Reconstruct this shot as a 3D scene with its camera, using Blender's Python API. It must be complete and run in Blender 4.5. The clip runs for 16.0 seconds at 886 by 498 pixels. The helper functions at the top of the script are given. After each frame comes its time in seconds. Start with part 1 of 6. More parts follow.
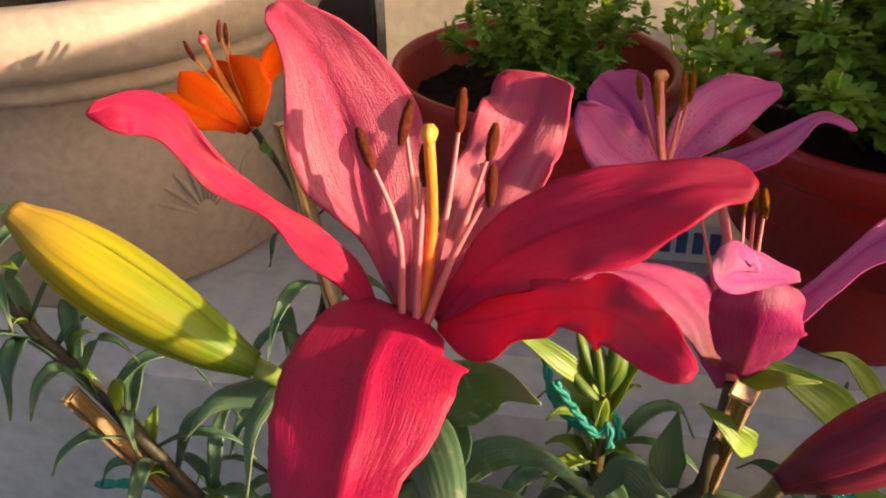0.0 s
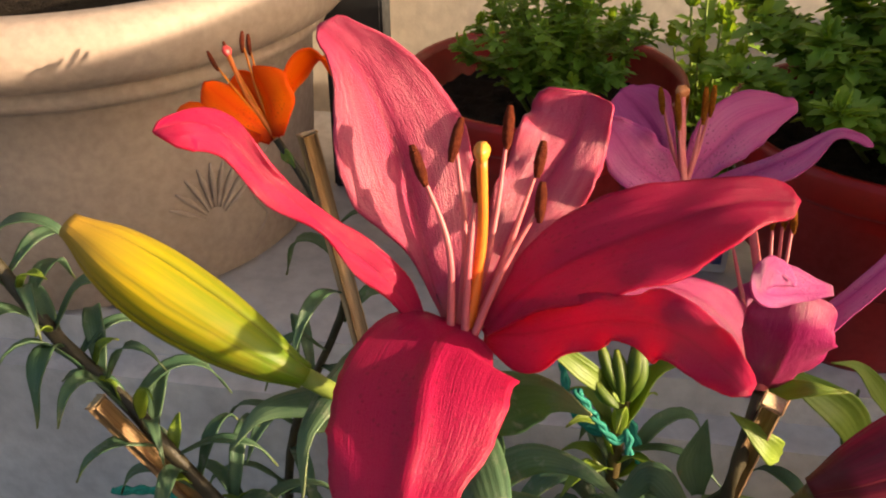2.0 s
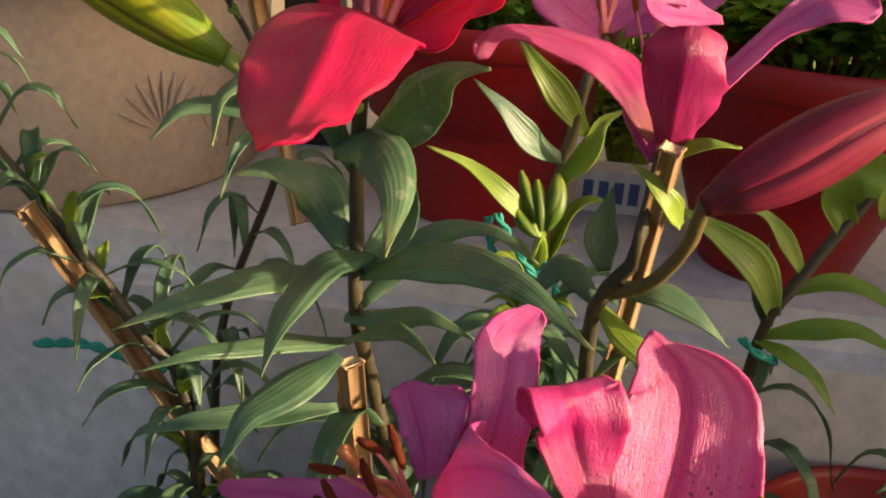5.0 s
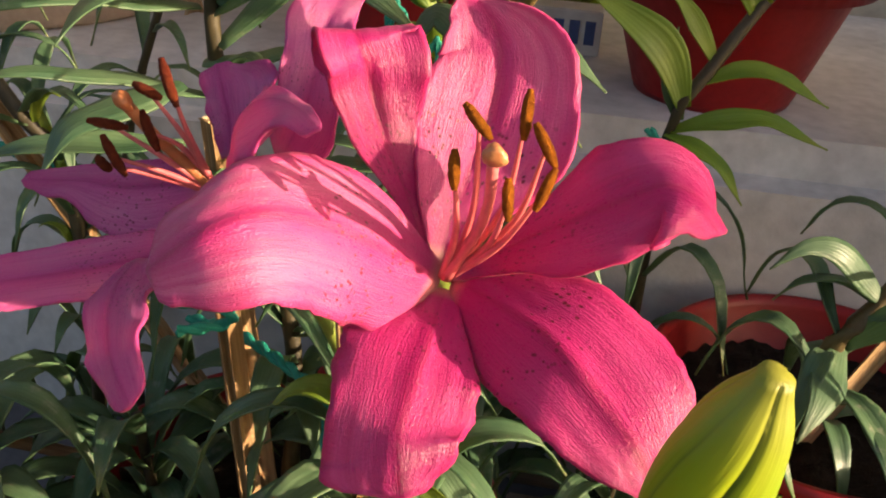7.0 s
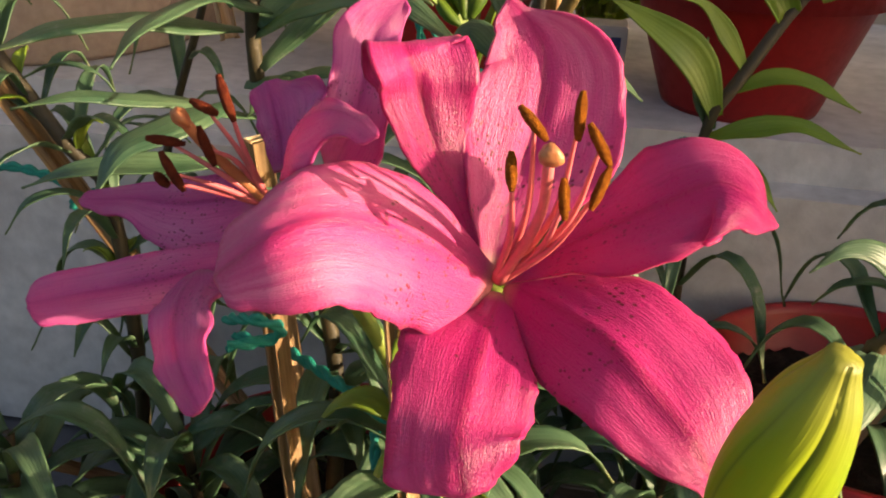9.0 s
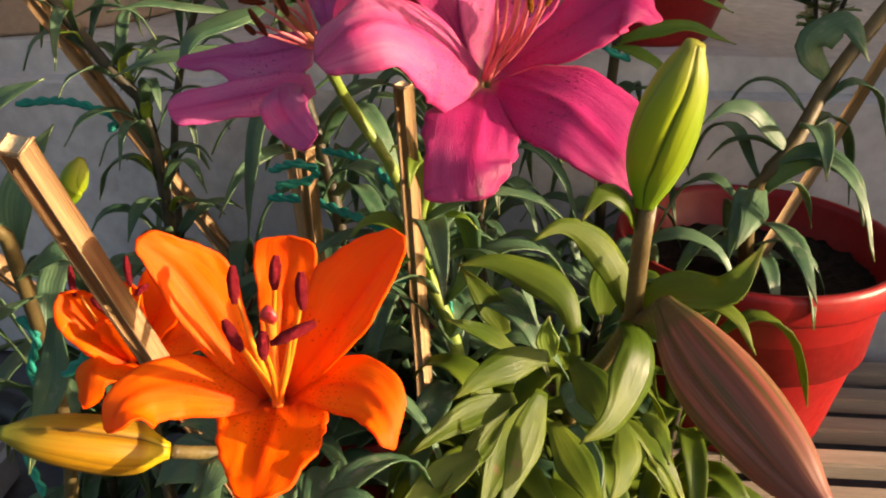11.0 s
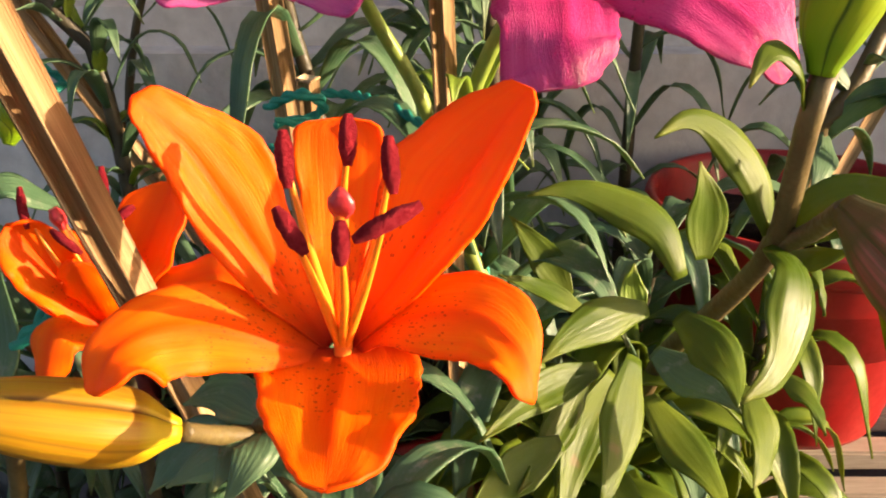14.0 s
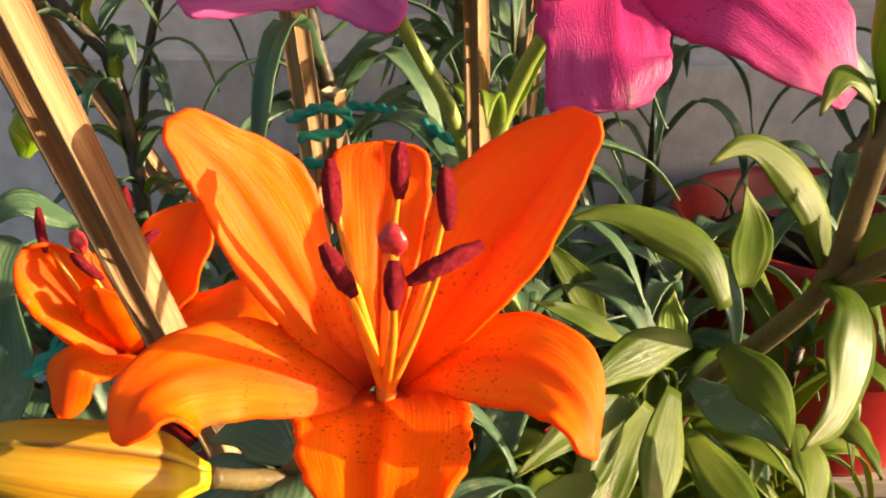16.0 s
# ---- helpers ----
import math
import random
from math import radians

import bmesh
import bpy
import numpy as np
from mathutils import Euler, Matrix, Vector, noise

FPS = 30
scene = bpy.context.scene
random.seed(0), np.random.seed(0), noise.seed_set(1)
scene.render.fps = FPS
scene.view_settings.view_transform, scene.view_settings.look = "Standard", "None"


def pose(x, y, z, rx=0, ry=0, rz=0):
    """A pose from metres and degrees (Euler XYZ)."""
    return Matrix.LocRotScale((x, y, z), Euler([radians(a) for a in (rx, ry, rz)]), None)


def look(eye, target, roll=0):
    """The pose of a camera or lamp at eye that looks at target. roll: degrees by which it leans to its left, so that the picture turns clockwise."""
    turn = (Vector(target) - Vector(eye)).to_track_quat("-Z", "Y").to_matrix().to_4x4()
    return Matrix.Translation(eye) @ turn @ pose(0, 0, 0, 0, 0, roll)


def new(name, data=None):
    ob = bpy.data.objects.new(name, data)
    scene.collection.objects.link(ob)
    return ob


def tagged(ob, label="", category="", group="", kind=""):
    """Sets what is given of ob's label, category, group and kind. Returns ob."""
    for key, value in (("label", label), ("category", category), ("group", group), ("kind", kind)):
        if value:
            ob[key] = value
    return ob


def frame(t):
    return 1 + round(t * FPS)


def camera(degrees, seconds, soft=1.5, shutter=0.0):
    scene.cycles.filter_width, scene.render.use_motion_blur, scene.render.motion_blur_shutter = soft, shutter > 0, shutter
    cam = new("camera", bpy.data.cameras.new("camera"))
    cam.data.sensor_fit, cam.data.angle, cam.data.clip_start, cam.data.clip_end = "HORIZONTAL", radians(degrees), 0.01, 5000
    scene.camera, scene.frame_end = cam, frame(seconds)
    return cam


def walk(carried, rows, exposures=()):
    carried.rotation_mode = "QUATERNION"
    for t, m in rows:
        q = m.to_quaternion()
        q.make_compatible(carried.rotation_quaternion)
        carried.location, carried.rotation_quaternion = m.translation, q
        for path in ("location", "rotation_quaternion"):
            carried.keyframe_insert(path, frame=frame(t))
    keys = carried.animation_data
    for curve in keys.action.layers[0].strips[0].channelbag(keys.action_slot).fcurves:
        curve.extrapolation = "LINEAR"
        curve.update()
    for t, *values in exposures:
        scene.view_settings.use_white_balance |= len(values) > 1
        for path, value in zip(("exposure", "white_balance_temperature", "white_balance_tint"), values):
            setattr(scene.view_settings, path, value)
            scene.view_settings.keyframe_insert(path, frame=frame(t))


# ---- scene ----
cam = camera(50.6, 16.0, soft=2.0)
PATH = [
    (0, (0.2384, 0.2311, 1.1151), (-0.0124, 1.4786, 0.3209), -1.26),
    (0.5, (0.2313, 0.2249, 1.1129), (-0.0080, 1.4785, 0.3247), -0.70),
    (1, (0.2294, 0.2262, 1.1169), (-0.0047, 1.4804, 0.3281), -0.48),
    (1.5, (0.2246, 0.2256, 1.1212), (0.0010, 1.4794, 0.3287), -0.35),
    (2, (0.2186, 0.2236, 1.1216), (0.0048, 1.4800, 0.3306), -0.10),
    (2.5, (0.2126, 0.2216, 1.1210), (0.0100, 1.4807, 0.3314), 0.14),
    (3, (0.2125, 0.2205, 1.1201), (0.0124, 1.4822, 0.3339), 0.26),
    (3.5, (0.2145, 0.2183, 1.1182), (0.0175, 1.4831, 0.3362), 0.38),
    (4, (0.2281, 0.2086, 1.1105), (0.0276, 1.4851, 0.3486), 0.40),
    (4.3, (0.2422, 0.1958, 1.0899), (0.0400, 1.4888, 0.3570), -0.06),
    (4.5, (0.2384, 0.1852, 1.0719), (0.0561, 1.4971, 0.3679), 0.86),
    (4.7, (0.2386, 0.1715, 1.0530), (0.0725, 1.4984, 0.3736), 2.26),
    (5, (0.2499, 0.1520, 1.0140), (0.0750, 1.5064, 0.3935), 3.59),
    (5.2, (0.2549, 0.1459, 0.9903), (0.0885, 1.5109, 0.3911), 3.94),
    (7.3, (0.3129, 0.1466, 0.9405), (0.1217, 1.4583, 0.2386), 4.43),
    (7.5, (0.3119, 0.1496, 0.9403), (0.0828, 1.4594, 0.2462), 3.70),
    (8, (0.3130, 0.1478, 0.9434), (0.0624, 1.4570, 0.2555), 3.12),
    (8.1, (0.3130, 0.1488, 0.9433), (0.0595, 1.4587, 0.2578), 3.12),
    (8.2, (0.3130, 0.1478, 0.9434), (0.0587, 1.4586, 0.2598), 3.02),
    (10.3, (0.2850, 0.0661, 0.9276), (0.1584, 1.4197, 0.2937), 0.86),
    (10.5, (0.2861, 0.0404, 0.9319), (0.1690, 1.3920, 0.2919), 1.09),
    (10.6, (0.2880, 0.0302, 0.9297), (0.1758, 1.3796, 0.2842), 1.20),
    (11, (0.2965, 0.0022, 0.9197), (0.1871, 1.3572, 0.2857), 0.22),
    (11.5, (0.2648, -0.0001, 0.9051), (0.1727, 1.3636, 0.2871), -1.50),
    (12, (0.2439, 0.0261, 0.8826), (0.1641, 1.4008, 0.2880), -1.53),
    (12.5, (0.2435, 0.0471, 0.8708), (0.2276, 1.4248, 0.2777), -0.49),
    (13, (0.2472, 0.0564, 0.8628), (0.2424, 1.4256, 0.2502), -0.56),
    (13.5, (0.2511, 0.0591, 0.8584), (0.2398, 1.4317, 0.2536), -0.48),
    (14, (0.2530, 0.0619, 0.8560), (0.2388, 1.4424, 0.2695), -0.08),
    (14.5, (0.2521, 0.0650, 0.8578), (0.2321, 1.4477, 0.2765), 0.30),
    (15, (0.2480, 0.0690, 0.8566), (0.2243, 1.4512, 0.2746), 0.49),
    (15.5, (0.2450, 0.0740, 0.8563), (0.2234, 1.4554, 0.2722), 0.60),
    (16, (0.2440, 0.0759, 0.8562), (0.2242, 1.4595, 0.2771), 0.71),
]
walk(cam, [(t, look(eye, target, roll)) for t, eye, target, roll in PATH], [(0, 1.25, 6800, 15), (4.0, 1.2, 6800, 15), (5.0, 1.3, 6800, 15), (7.5, 1.35, 6800, 15), (10.5, 1.25, 6800, 15), (11.5, 1.2, 6800, 15), (12.5, 1.3, 6800, 15), (13.5, 1.68, 6800, 15), (16, 1.58, 6800, 15)])

# ---- light ----
SUN_AZ, SUN_EL = 97.0, 11.0  # degrees clockwise from north (+y), above the horizon
world = bpy.data.worlds.new("sky")
scene.world = world
world.use_nodes = True
wn = world.node_tree
sky = wn.nodes.new("ShaderNodeTexSky")
sky.sky_type, sky.sun_disc = "NISHITA", False
sky.air_density, sky.dust_density, sky.ozone_density = 0.9, 4.0, 0.6
sky.sun_elevation, sky.sun_rotation = radians(SUN_EL), radians(SUN_AZ)
wn.links.new(sky.outputs[0], wn.nodes["Background"].inputs[0])
wn.nodes["Background"].inputs[1].default_value = 0.12
sun = new("sun", bpy.data.lights.new("sun", "SUN"))
sun.data.energy, sun.data.angle, sun.data.color = 5.0, radians(0.6), (1.0, 0.79, 0.54)
SUN_FROM = Vector((math.sin(radians(SUN_AZ)) * math.cos(radians(SUN_EL)), math.cos(radians(SUN_AZ)) * math.cos(radians(SUN_EL)), math.sin(radians(SUN_EL))))
sun.matrix_world = look(SUN_FROM * 5, (0, 0, 0))

# ---- materials ----


class Nodes:
    """Short hand for building a node material."""

    def __init__(self, name, rough=0.5, spec=0.5, sheen=0.0, through_light=0.0):
        self.mat = bpy.data.materials.new(name)
        self.mat.use_nodes = True
        self.tree = self.mat.node_tree
        self.bsdf = self.tree.nodes["Principled BSDF"]
        self.put("Roughness", rough)
        self.put("Specular IOR Level", spec)
        if sheen:
            self.put("Sheen Weight", sheen)
        self.thin = through_light

    def put(self, name, value):
        if hasattr(value, "is_output"):
            self.tree.links.new(value, self.bsdf.inputs[name])
        else:
            self.bsdf.inputs[name].default_value = value

    def add(self, kind, **values):
        node = self.tree.nodes.new(kind)
        for key, value in values.items():
            setattr(node, key, value)
        return node

    def link(self, a, b):
        if hasattr(a, "is_output"):
            self.tree.links.new(a, b)
        else:
            b.default_value = a

    def coords(self, which="Object", scale=(1, 1, 1)):
        m = self.add("ShaderNodeMapping")
        m.inputs["Scale"].default_value = scale
        self.link(self.add("ShaderNodeTexCoord").outputs[which], m.inputs["Vector"])
        return m.outputs[0]

    def noise(self, scale, detail=4, vec=None, rough=0.55):
        n = self.add("ShaderNodeTexNoise")
        n.inputs["Scale"].default_value, n.inputs["Detail"].default_value, n.inputs["Roughness"].default_value = scale, detail, rough
        self.link(vec if vec is not None else self.coords(), n.inputs["Vector"])
        return n.outputs["Fac"]

    def math(self, op, a, b=0.0):
        n = self.add("ShaderNodeMath", operation=op)
        self.link(a, n.inputs[0])
        self.link(b, n.inputs[1])
        return n.outputs[0]

    def ramp(self, fac, *stops):
        n = self.add("ShaderNodeValToRGB")
        while len(n.color_ramp.elements) < len(stops):
            n.color_ramp.elements.new(0.5)
        for e, (p, c) in zip(n.color_ramp.elements, stops):
            e.position, e.color = p, (*c, 1) if len(c) == 3 else c
        self.link(fac, n.inputs[0])
        return n.outputs[0]

    def mix(self, fac, a, b, blend="MIX"):
        n = self.add("ShaderNodeMix", data_type="RGBA", blend_type=blend)
        self.link(fac, n.inputs[0])
        for v, s in ((a, n.inputs[6]), (b, n.inputs[7])):
            self.link(v if hasattr(v, "is_output") else (*v, 1), s)
        return n.outputs[2]

    def bump(self, height, strength=0.3, distance=0.001):
        n = self.add("ShaderNodeBump")
        n.inputs["Strength"].default_value, n.inputs["Distance"].default_value = strength, distance
        self.link(height, n.inputs["Height"])
        self.put("Normal", n.outputs[0])
        return n.outputs[0]

    def done(self, colour, glow=None):
        self.put("Base Color", colour if hasattr(colour, "is_output") else (*colour, 1))
        if self.thin:
            out = self.tree.nodes["Material Output"]
            tr = self.add("ShaderNodeBsdfTranslucent")
            self.link(glow if glow is not None else colour if hasattr(colour, "is_output") else (*colour, 1), tr.inputs[0])
            mx = self.add("ShaderNodeMixShader")
            mx.inputs[0].default_value = self.thin
            self.link(self.bsdf.outputs[0], mx.inputs[1])
            self.link(tr.outputs[0], mx.inputs[2])
            self.link(mx.outputs[0], out.inputs[0])
        return self.mat


def petal_material(name, edge, main, throat, rib, pale, glow, spots=0.0, spot_colour=(0.06, 0.004, 0.01), vein=0.5, rough=0.37, relief=0.8, grain=1.0, flushed=1.0, sheen=0.15, thin=0.30, spec=0.5, reach=0.14, tipward=0.0):
    """Flower petal: pale flush down the sides, partly painted-in sunlit sheen, dark rib, fine long veins, throat colour
    at the base, dark freckles.
    """
    n = Nodes(name, rough, spec, sheen, thin)
    n.put("Sheen Roughness", 0.45)
    n.put("Sheen Tint", (1.0, 0.75, 0.72, 1))
    uv = n.add("ShaderNodeUVMap", uv_map="UVMap").outputs[0]
    sep = n.add("ShaderNodeSeparateXYZ")
    n.link(uv, sep.inputs[0])
    wander = n.math("MULTIPLY", n.math("SUBTRACT", n.noise(60, 3), 0.5), 0.06)
    across = n.math("ABSOLUTE", n.math("ADD", n.math("SUBTRACT", sep.outputs[0], 0.5), wander))  # 0 on the rib, 0.5 on the edge
    along = sep.outputs[1]

    def streaks(count, length, detail=3):
        m = n.add("ShaderNodeMapping")
        m.inputs["Scale"].default_value = (count, length, 1)
        n.link(uv, m.inputs["Vector"])
        return n.noise(1.0, detail, m.outputs[0])

    fine, fibre, crinkle = streaks(58, 2.6), streaks(14, 1.6, 5), streaks(110, 15, 3)
    wide = n.noise(34, 4)
    # Part of this flush stands in for sunlit sheen; tipward shifts it outward.
    flush = n.math("MULTIPLY", n.ramp(across, (0.03, (0, 0, 0)), (0.24, (0.9, 0.9, 0.9)), (0.44, (1, 1, 1)), (0.5, (0.5, 0.5, 0.5))), n.ramp(along, (0.12, (0.1, 0.1, 0.1)), (0.4, (1 - 0.65 * tipward,) * 3), (0.75, (0.6 + 0.4 * tipward,) * 3), (1.0, (0.8 * tipward,) * 3)))
    streak = n.ramp(fibre, (0.34, (0.3, 0.3, 0.3)), (0.66, (1, 1, 1)))
    amount = n.math("MULTIPLY", n.math("MULTIPLY", flush, flushed), n.math("MULTIPLY", streak, n.ramp(wide, (0.3, (0.25, 0.25, 0.25)), (0.66, (1, 1, 1)))))
    col = n.mix(amount, main, pale)
    col = n.mix(n.math("MULTIPLY", n.ramp(wide, (0.45, (0, 0, 0)), (0.75, (1, 1, 1))), 0.35), col, edge)
    col = n.mix(n.math("MULTIPLY", n.ramp(across, (0.38, (0, 0, 0)), (0.5, (1, 1, 1))), 0.65), col, edge)
    col = n.mix(n.math("MULTIPLY", n.ramp(across, (0.0, (1, 1, 1)), (0.05, (0, 0, 0))), 0.6), col, rib)
    col = n.mix(n.math("MULTIPLY", n.ramp(fine, (0.36, (1, 1, 1)), (0.58, (0, 0, 0))), vein), col, rib)
    col = n.mix(n.ramp(along, (0.02, (1, 1, 1)), (reach, (0, 0, 0))), col, throat)
    if spots:
        sm = n.add("ShaderNodeMapping")
        sm.inputs["Scale"].default_value = (22, 36, 1)
        n.link(uv, sm.inputs["Vector"])
        vor = n.add("ShaderNodeTexVoronoi")
        vor.inputs["Scale"].default_value = 1.0
        n.link(sm.outputs[0], vor.inputs["Vector"])
        pick = n.math("GREATER_THAN", n.noise(90, 2), 0.47)
        zone = n.ramp(along, (0.1, (0, 0, 0)), (0.16, (1, 1, 1)), (0.42, (1, 1, 1)), (0.58, (0, 0, 0)))
        dot = n.math("MULTIPLY", n.ramp(vor.outputs["Distance"], (0.20, (1, 1, 1)), (0.29, (0, 0, 0))), n.math("MULTIPLY", zone, pick))
        col = n.mix(n.math("MULTIPLY", dot, spots), col, spot_colour)
    cell = n.noise(1700, 2)
    # Pale tint on the crinkle paints in a little sunlit glitter.
    col = n.mix(n.math("MULTIPLY", n.ramp(crinkle, (0.42, (0, 0, 0)), (0.66, (1, 1, 1))), 0.05 * grain), col, pale)
    n.put("Roughness", n.ramp(cell, (0.35, (rough - 0.1,) * 3), (0.65, (rough + 0.1,) * 3)))
    height = n.math("ADD", n.math("ADD", n.math("MULTIPLY", fibre, 0.8 * relief), n.math("MULTIPLY", fine, 0.7 * relief)), n.math("ADD", n.math("MULTIPLY", cell, 0.5 * grain), n.math("MULTIPLY", crinkle, 0.75 * grain)))
    n.bump(height, 0.6, 0.0008)
    return n.done(col, (*glow, 1))


def leaf_material(name, dark, light, back, glow, rough=0.36, vein=0.5, dust=0.25, thin=0.25, rib=0.5, spec=0.5):
    n = Nodes(name, rough, spec, 0.0, thin)
    uv = n.add("ShaderNodeUVMap", uv_map="UVMap").outputs[0]
    sep = n.add("ShaderNodeSeparateXYZ")
    n.link(uv, sep.inputs[0])
    ribs = n.add("ShaderNodeTexWave", wave_type="BANDS", bands_direction="X")
    ribs.inputs["Scale"].default_value, ribs.inputs["Distortion"].default_value, ribs.inputs["Detail"].default_value = 2.2, 0.9, 1
    n.link(uv, ribs.inputs["Vector"])
    stretch = n.add("ShaderNodeMapping")
    stretch.inputs["Scale"].default_value = (44, 1.6, 1)
    n.link(uv, stretch.inputs["Vector"])
    fine = n.noise(1.0, 4, stretch.outputs[0])
    info = n.add("ShaderNodeObjectInfo").outputs["Random"]
    blot = n.noise(45, 4)
    col = n.mix(n.ramp(blot, (0.38, (0, 0, 0)), (0.76, (1, 1, 1))), dark, light)
    col = n.mix(n.math("MULTIPLY", info, 0.5), col, back)
    col = n.mix(n.math("MULTIPLY", n.ramp(fine, (0.4, (0, 0, 0)), (0.62, (1, 1, 1))), vein * 0.45), col, light)
    col = n.mix(n.math("MULTIPLY", n.ramp(ribs.outputs["Fac"], (0.0, (1, 1, 1)), (0.16, (0, 0, 0))), rib * 0.22), col, light)
    col = n.mix(n.math("MULTIPLY", n.ramp(sep.outputs[1], (0.80, (0, 0, 0)), (1.0, (1, 1, 1))), n.math("MULTIPLY", info, 0.6)), col, (0.24, 0.2, 0.04))
    spots = n.ramp(n.noise(150, 5, None, 0.7), (0.56, (0, 0, 0)), (0.70, (1, 1, 1)))
    col = n.mix(n.math("MULTIPLY", n.math("MULTIPLY", spots, info), dust), col, (0.34, 0.33, 0.24))
    scar = n.ramp(n.noise(70, 3), (0.70, (0, 0, 0)), (0.76, (1, 1, 1)))
    col = n.mix(n.math("MULTIPLY", scar, 0.6), col, (0.20, 0.12, 0.05))
    n.put("Roughness", n.ramp(n.math("ADD", n.math("MULTIPLY", blot, 0.5), n.math("MULTIPLY", fine, 0.5)), (0.36, (rough - 0.06,) * 3), (0.62, (rough + 0.22,) * 3)))
    n.bump(n.math("ADD", n.math("MULTIPLY", ribs.outputs["Fac"], rib), n.math("MULTIPLY", fine, 1.2)), 0.24, 0.0008)
    return n.done(col, (*glow, 1))


def plain_material(name, a, b, scale, rough=0.6, bump=0.3, dist=0.001, spec=0.4, fine=8, metal=0.0, stretch=(1, 1, 1)):
    n = Nodes(name, rough, spec)
    n.put("Metallic", metal)
    vec = n.coords("Object", stretch)
    big = n.noise(scale, 5, vec)
    small = n.noise(scale * fine, 4, vec)
    col = n.mix(n.ramp(big, (0.3, (0, 0, 0)), (0.7, (1, 1, 1))), a, b)
    col = n.mix(n.math("MULTIPLY", n.ramp(small, (0.35, (0, 0, 0)), (0.7, (1, 1, 1))), 0.35), col, tuple(c * 0.55 for c in a))
    n.put("Roughness", n.ramp(small, (0.3, (rough * 0.85,) * 3), (0.7, (min(1, rough * 1.15),) * 3)))
    n.bump(n.math("ADD", big, n.math("MULTIPLY", small, 0.6)), bump, dist)
    return n.done(col)


RED = petal_material("crimson_petal", (0.46, 0.004, 0.052), (0.51, 0.005, 0.075), (0.44, 0.008, 0.070), (0.26, 0.002, 0.036), (0.70, 0.075, 0.17), (0.76, 0.008, 0.070), 0.5, vein=0.12, flushed=0.2, spec=0.4, sheen=0.05, grain=0.8, reach=0.08, thin=0.4)
# Paler copy of RED for two sunlit petals; sun sheen partly painted in.
RED_LIT = petal_material("crimson_lit_petal", (0.48, 0.006, 0.070), (0.55, 0.020, 0.105), (0.55, 0.14, 0.10), (0.34, 0.003, 0.046), (0.90, 0.31, 0.35), (0.60, 0.010, 0.060), 0.35, vein=0.1, flushed=1.1, grain=1.8, thin=0.22)
PINK = petal_material("pink_petal", (0.50, 0.009, 0.14), (0.53, 0.009, 0.175), (0.62, 0.20, 0.20), (0.36, 0.004, 0.08), (0.80, 0.13, 0.37), (0.68, 0.008, 0.16), 1.0, vein=0.25, flushed=0.95, tipward=1.0, grain=1.3, sheen=0.1, reach=0.06)
# Lighter PINK copy for two brightly lit petals; sunlight partly painted in.
PINK_LIT = petal_material("pink_lit_petal", (0.54, 0.014, 0.17), (0.58, 0.022, 0.20), (0.62, 0.22, 0.22), (0.40, 0.005, 0.09), (0.86, 0.28, 0.46), (0.72, 0.014, 0.16), 1.0, vein=0.2, flushed=1.2, tipward=0.7, grain=1.3, sheen=0.1, reach=0.06, thin=0.22, relief=0.45)
MAGENTA = petal_material("magenta_petal", (0.36, 0.006, 0.105), (0.40, 0.009, 0.13), (0.40, 0.10, 0.08), (0.24, 0.003, 0.06), (0.66, 0.12, 0.32), (0.60, 0.012, 0.16), 0.0, vein=0.3, flushed=0.6, grain=0.8, sheen=0.05, reach=0.2, thin=0.32)
PURPLE = petal_material("mauve_petal", (0.62, 0.060, 0.32), (0.68, 0.095, 0.37), (0.56, 0.14, 0.30), (0.38, 0.012, 0.18), (0.82, 0.36, 0.62), (0.66, 0.035, 0.28), 0.9, vein=0.4, flushed=0.9, thin=0.36, grain=1.3, sheen=0.1, reach=0.08)
ORANGE = petal_material("orange_petal", (0.96, 0.086, 0.001), (0.97, 0.108, 0.001), (0.42, 0.020, 0.003), (0.90, 0.070, 0.001), (1.0, 0.30, 0.004), (1.0, 0.075, 0.001), 0.6, (0.05, 0.006, 0.003), vein=0.25, relief=0.35, grain=0.2, rough=0.46, sheen=0.0, thin=0.24, spec=0.12, reach=0.2)
LEAF = leaf_material("lily_leaf", (0.020, 0.074, 0.038), (0.135, 0.22, 0.110), (0.052, 0.128, 0.060), (0.26, 0.36, 0.012), 0.34, vein=0.7, dust=0.9, rib=0.9)
LEAF_OLIVE = leaf_material("olive_lily_leaf", (0.036, 0.080, 0.008), (0.14, 0.180, 0.014), (0.080, 0.125, 0.010), (0.36, 0.40, 0.008), 0.30, vein=0.5, dust=0.06, rib=0.4, spec=0.22)
LEAF_BRIGHT = leaf_material("young_lily_leaf", (0.10, 0.19, 0.015), (0.25, 0.34, 0.035), (0.16, 0.25, 0.02), (0.36, 0.48, 0.015), dust=0.15, rib=0.8)
MUM_LEAF = leaf_material("mum_leaf", (0.09, 0.22, 0.025), (0.28, 0.44, 0.06), (0.17, 0.30, 0.03), (0.40, 0.56, 0.02), dust=0.05, thin=0.34)
STEM = plain_material("lily_stem", (0.030, 0.026, 0.014), (0.070, 0.055, 0.026), 60, 0.5, 0.5)
STEM_PALE = plain_material("green_stalk", (0.18, 0.27, 0.04), (0.27, 0.33, 0.06), 60, 0.45, 0.2)
STEM_BROWN = plain_material("brown_stalk", (0.075, 0.050, 0.018), (0.14, 0.105, 0.035), 60, 0.5, 0.5)
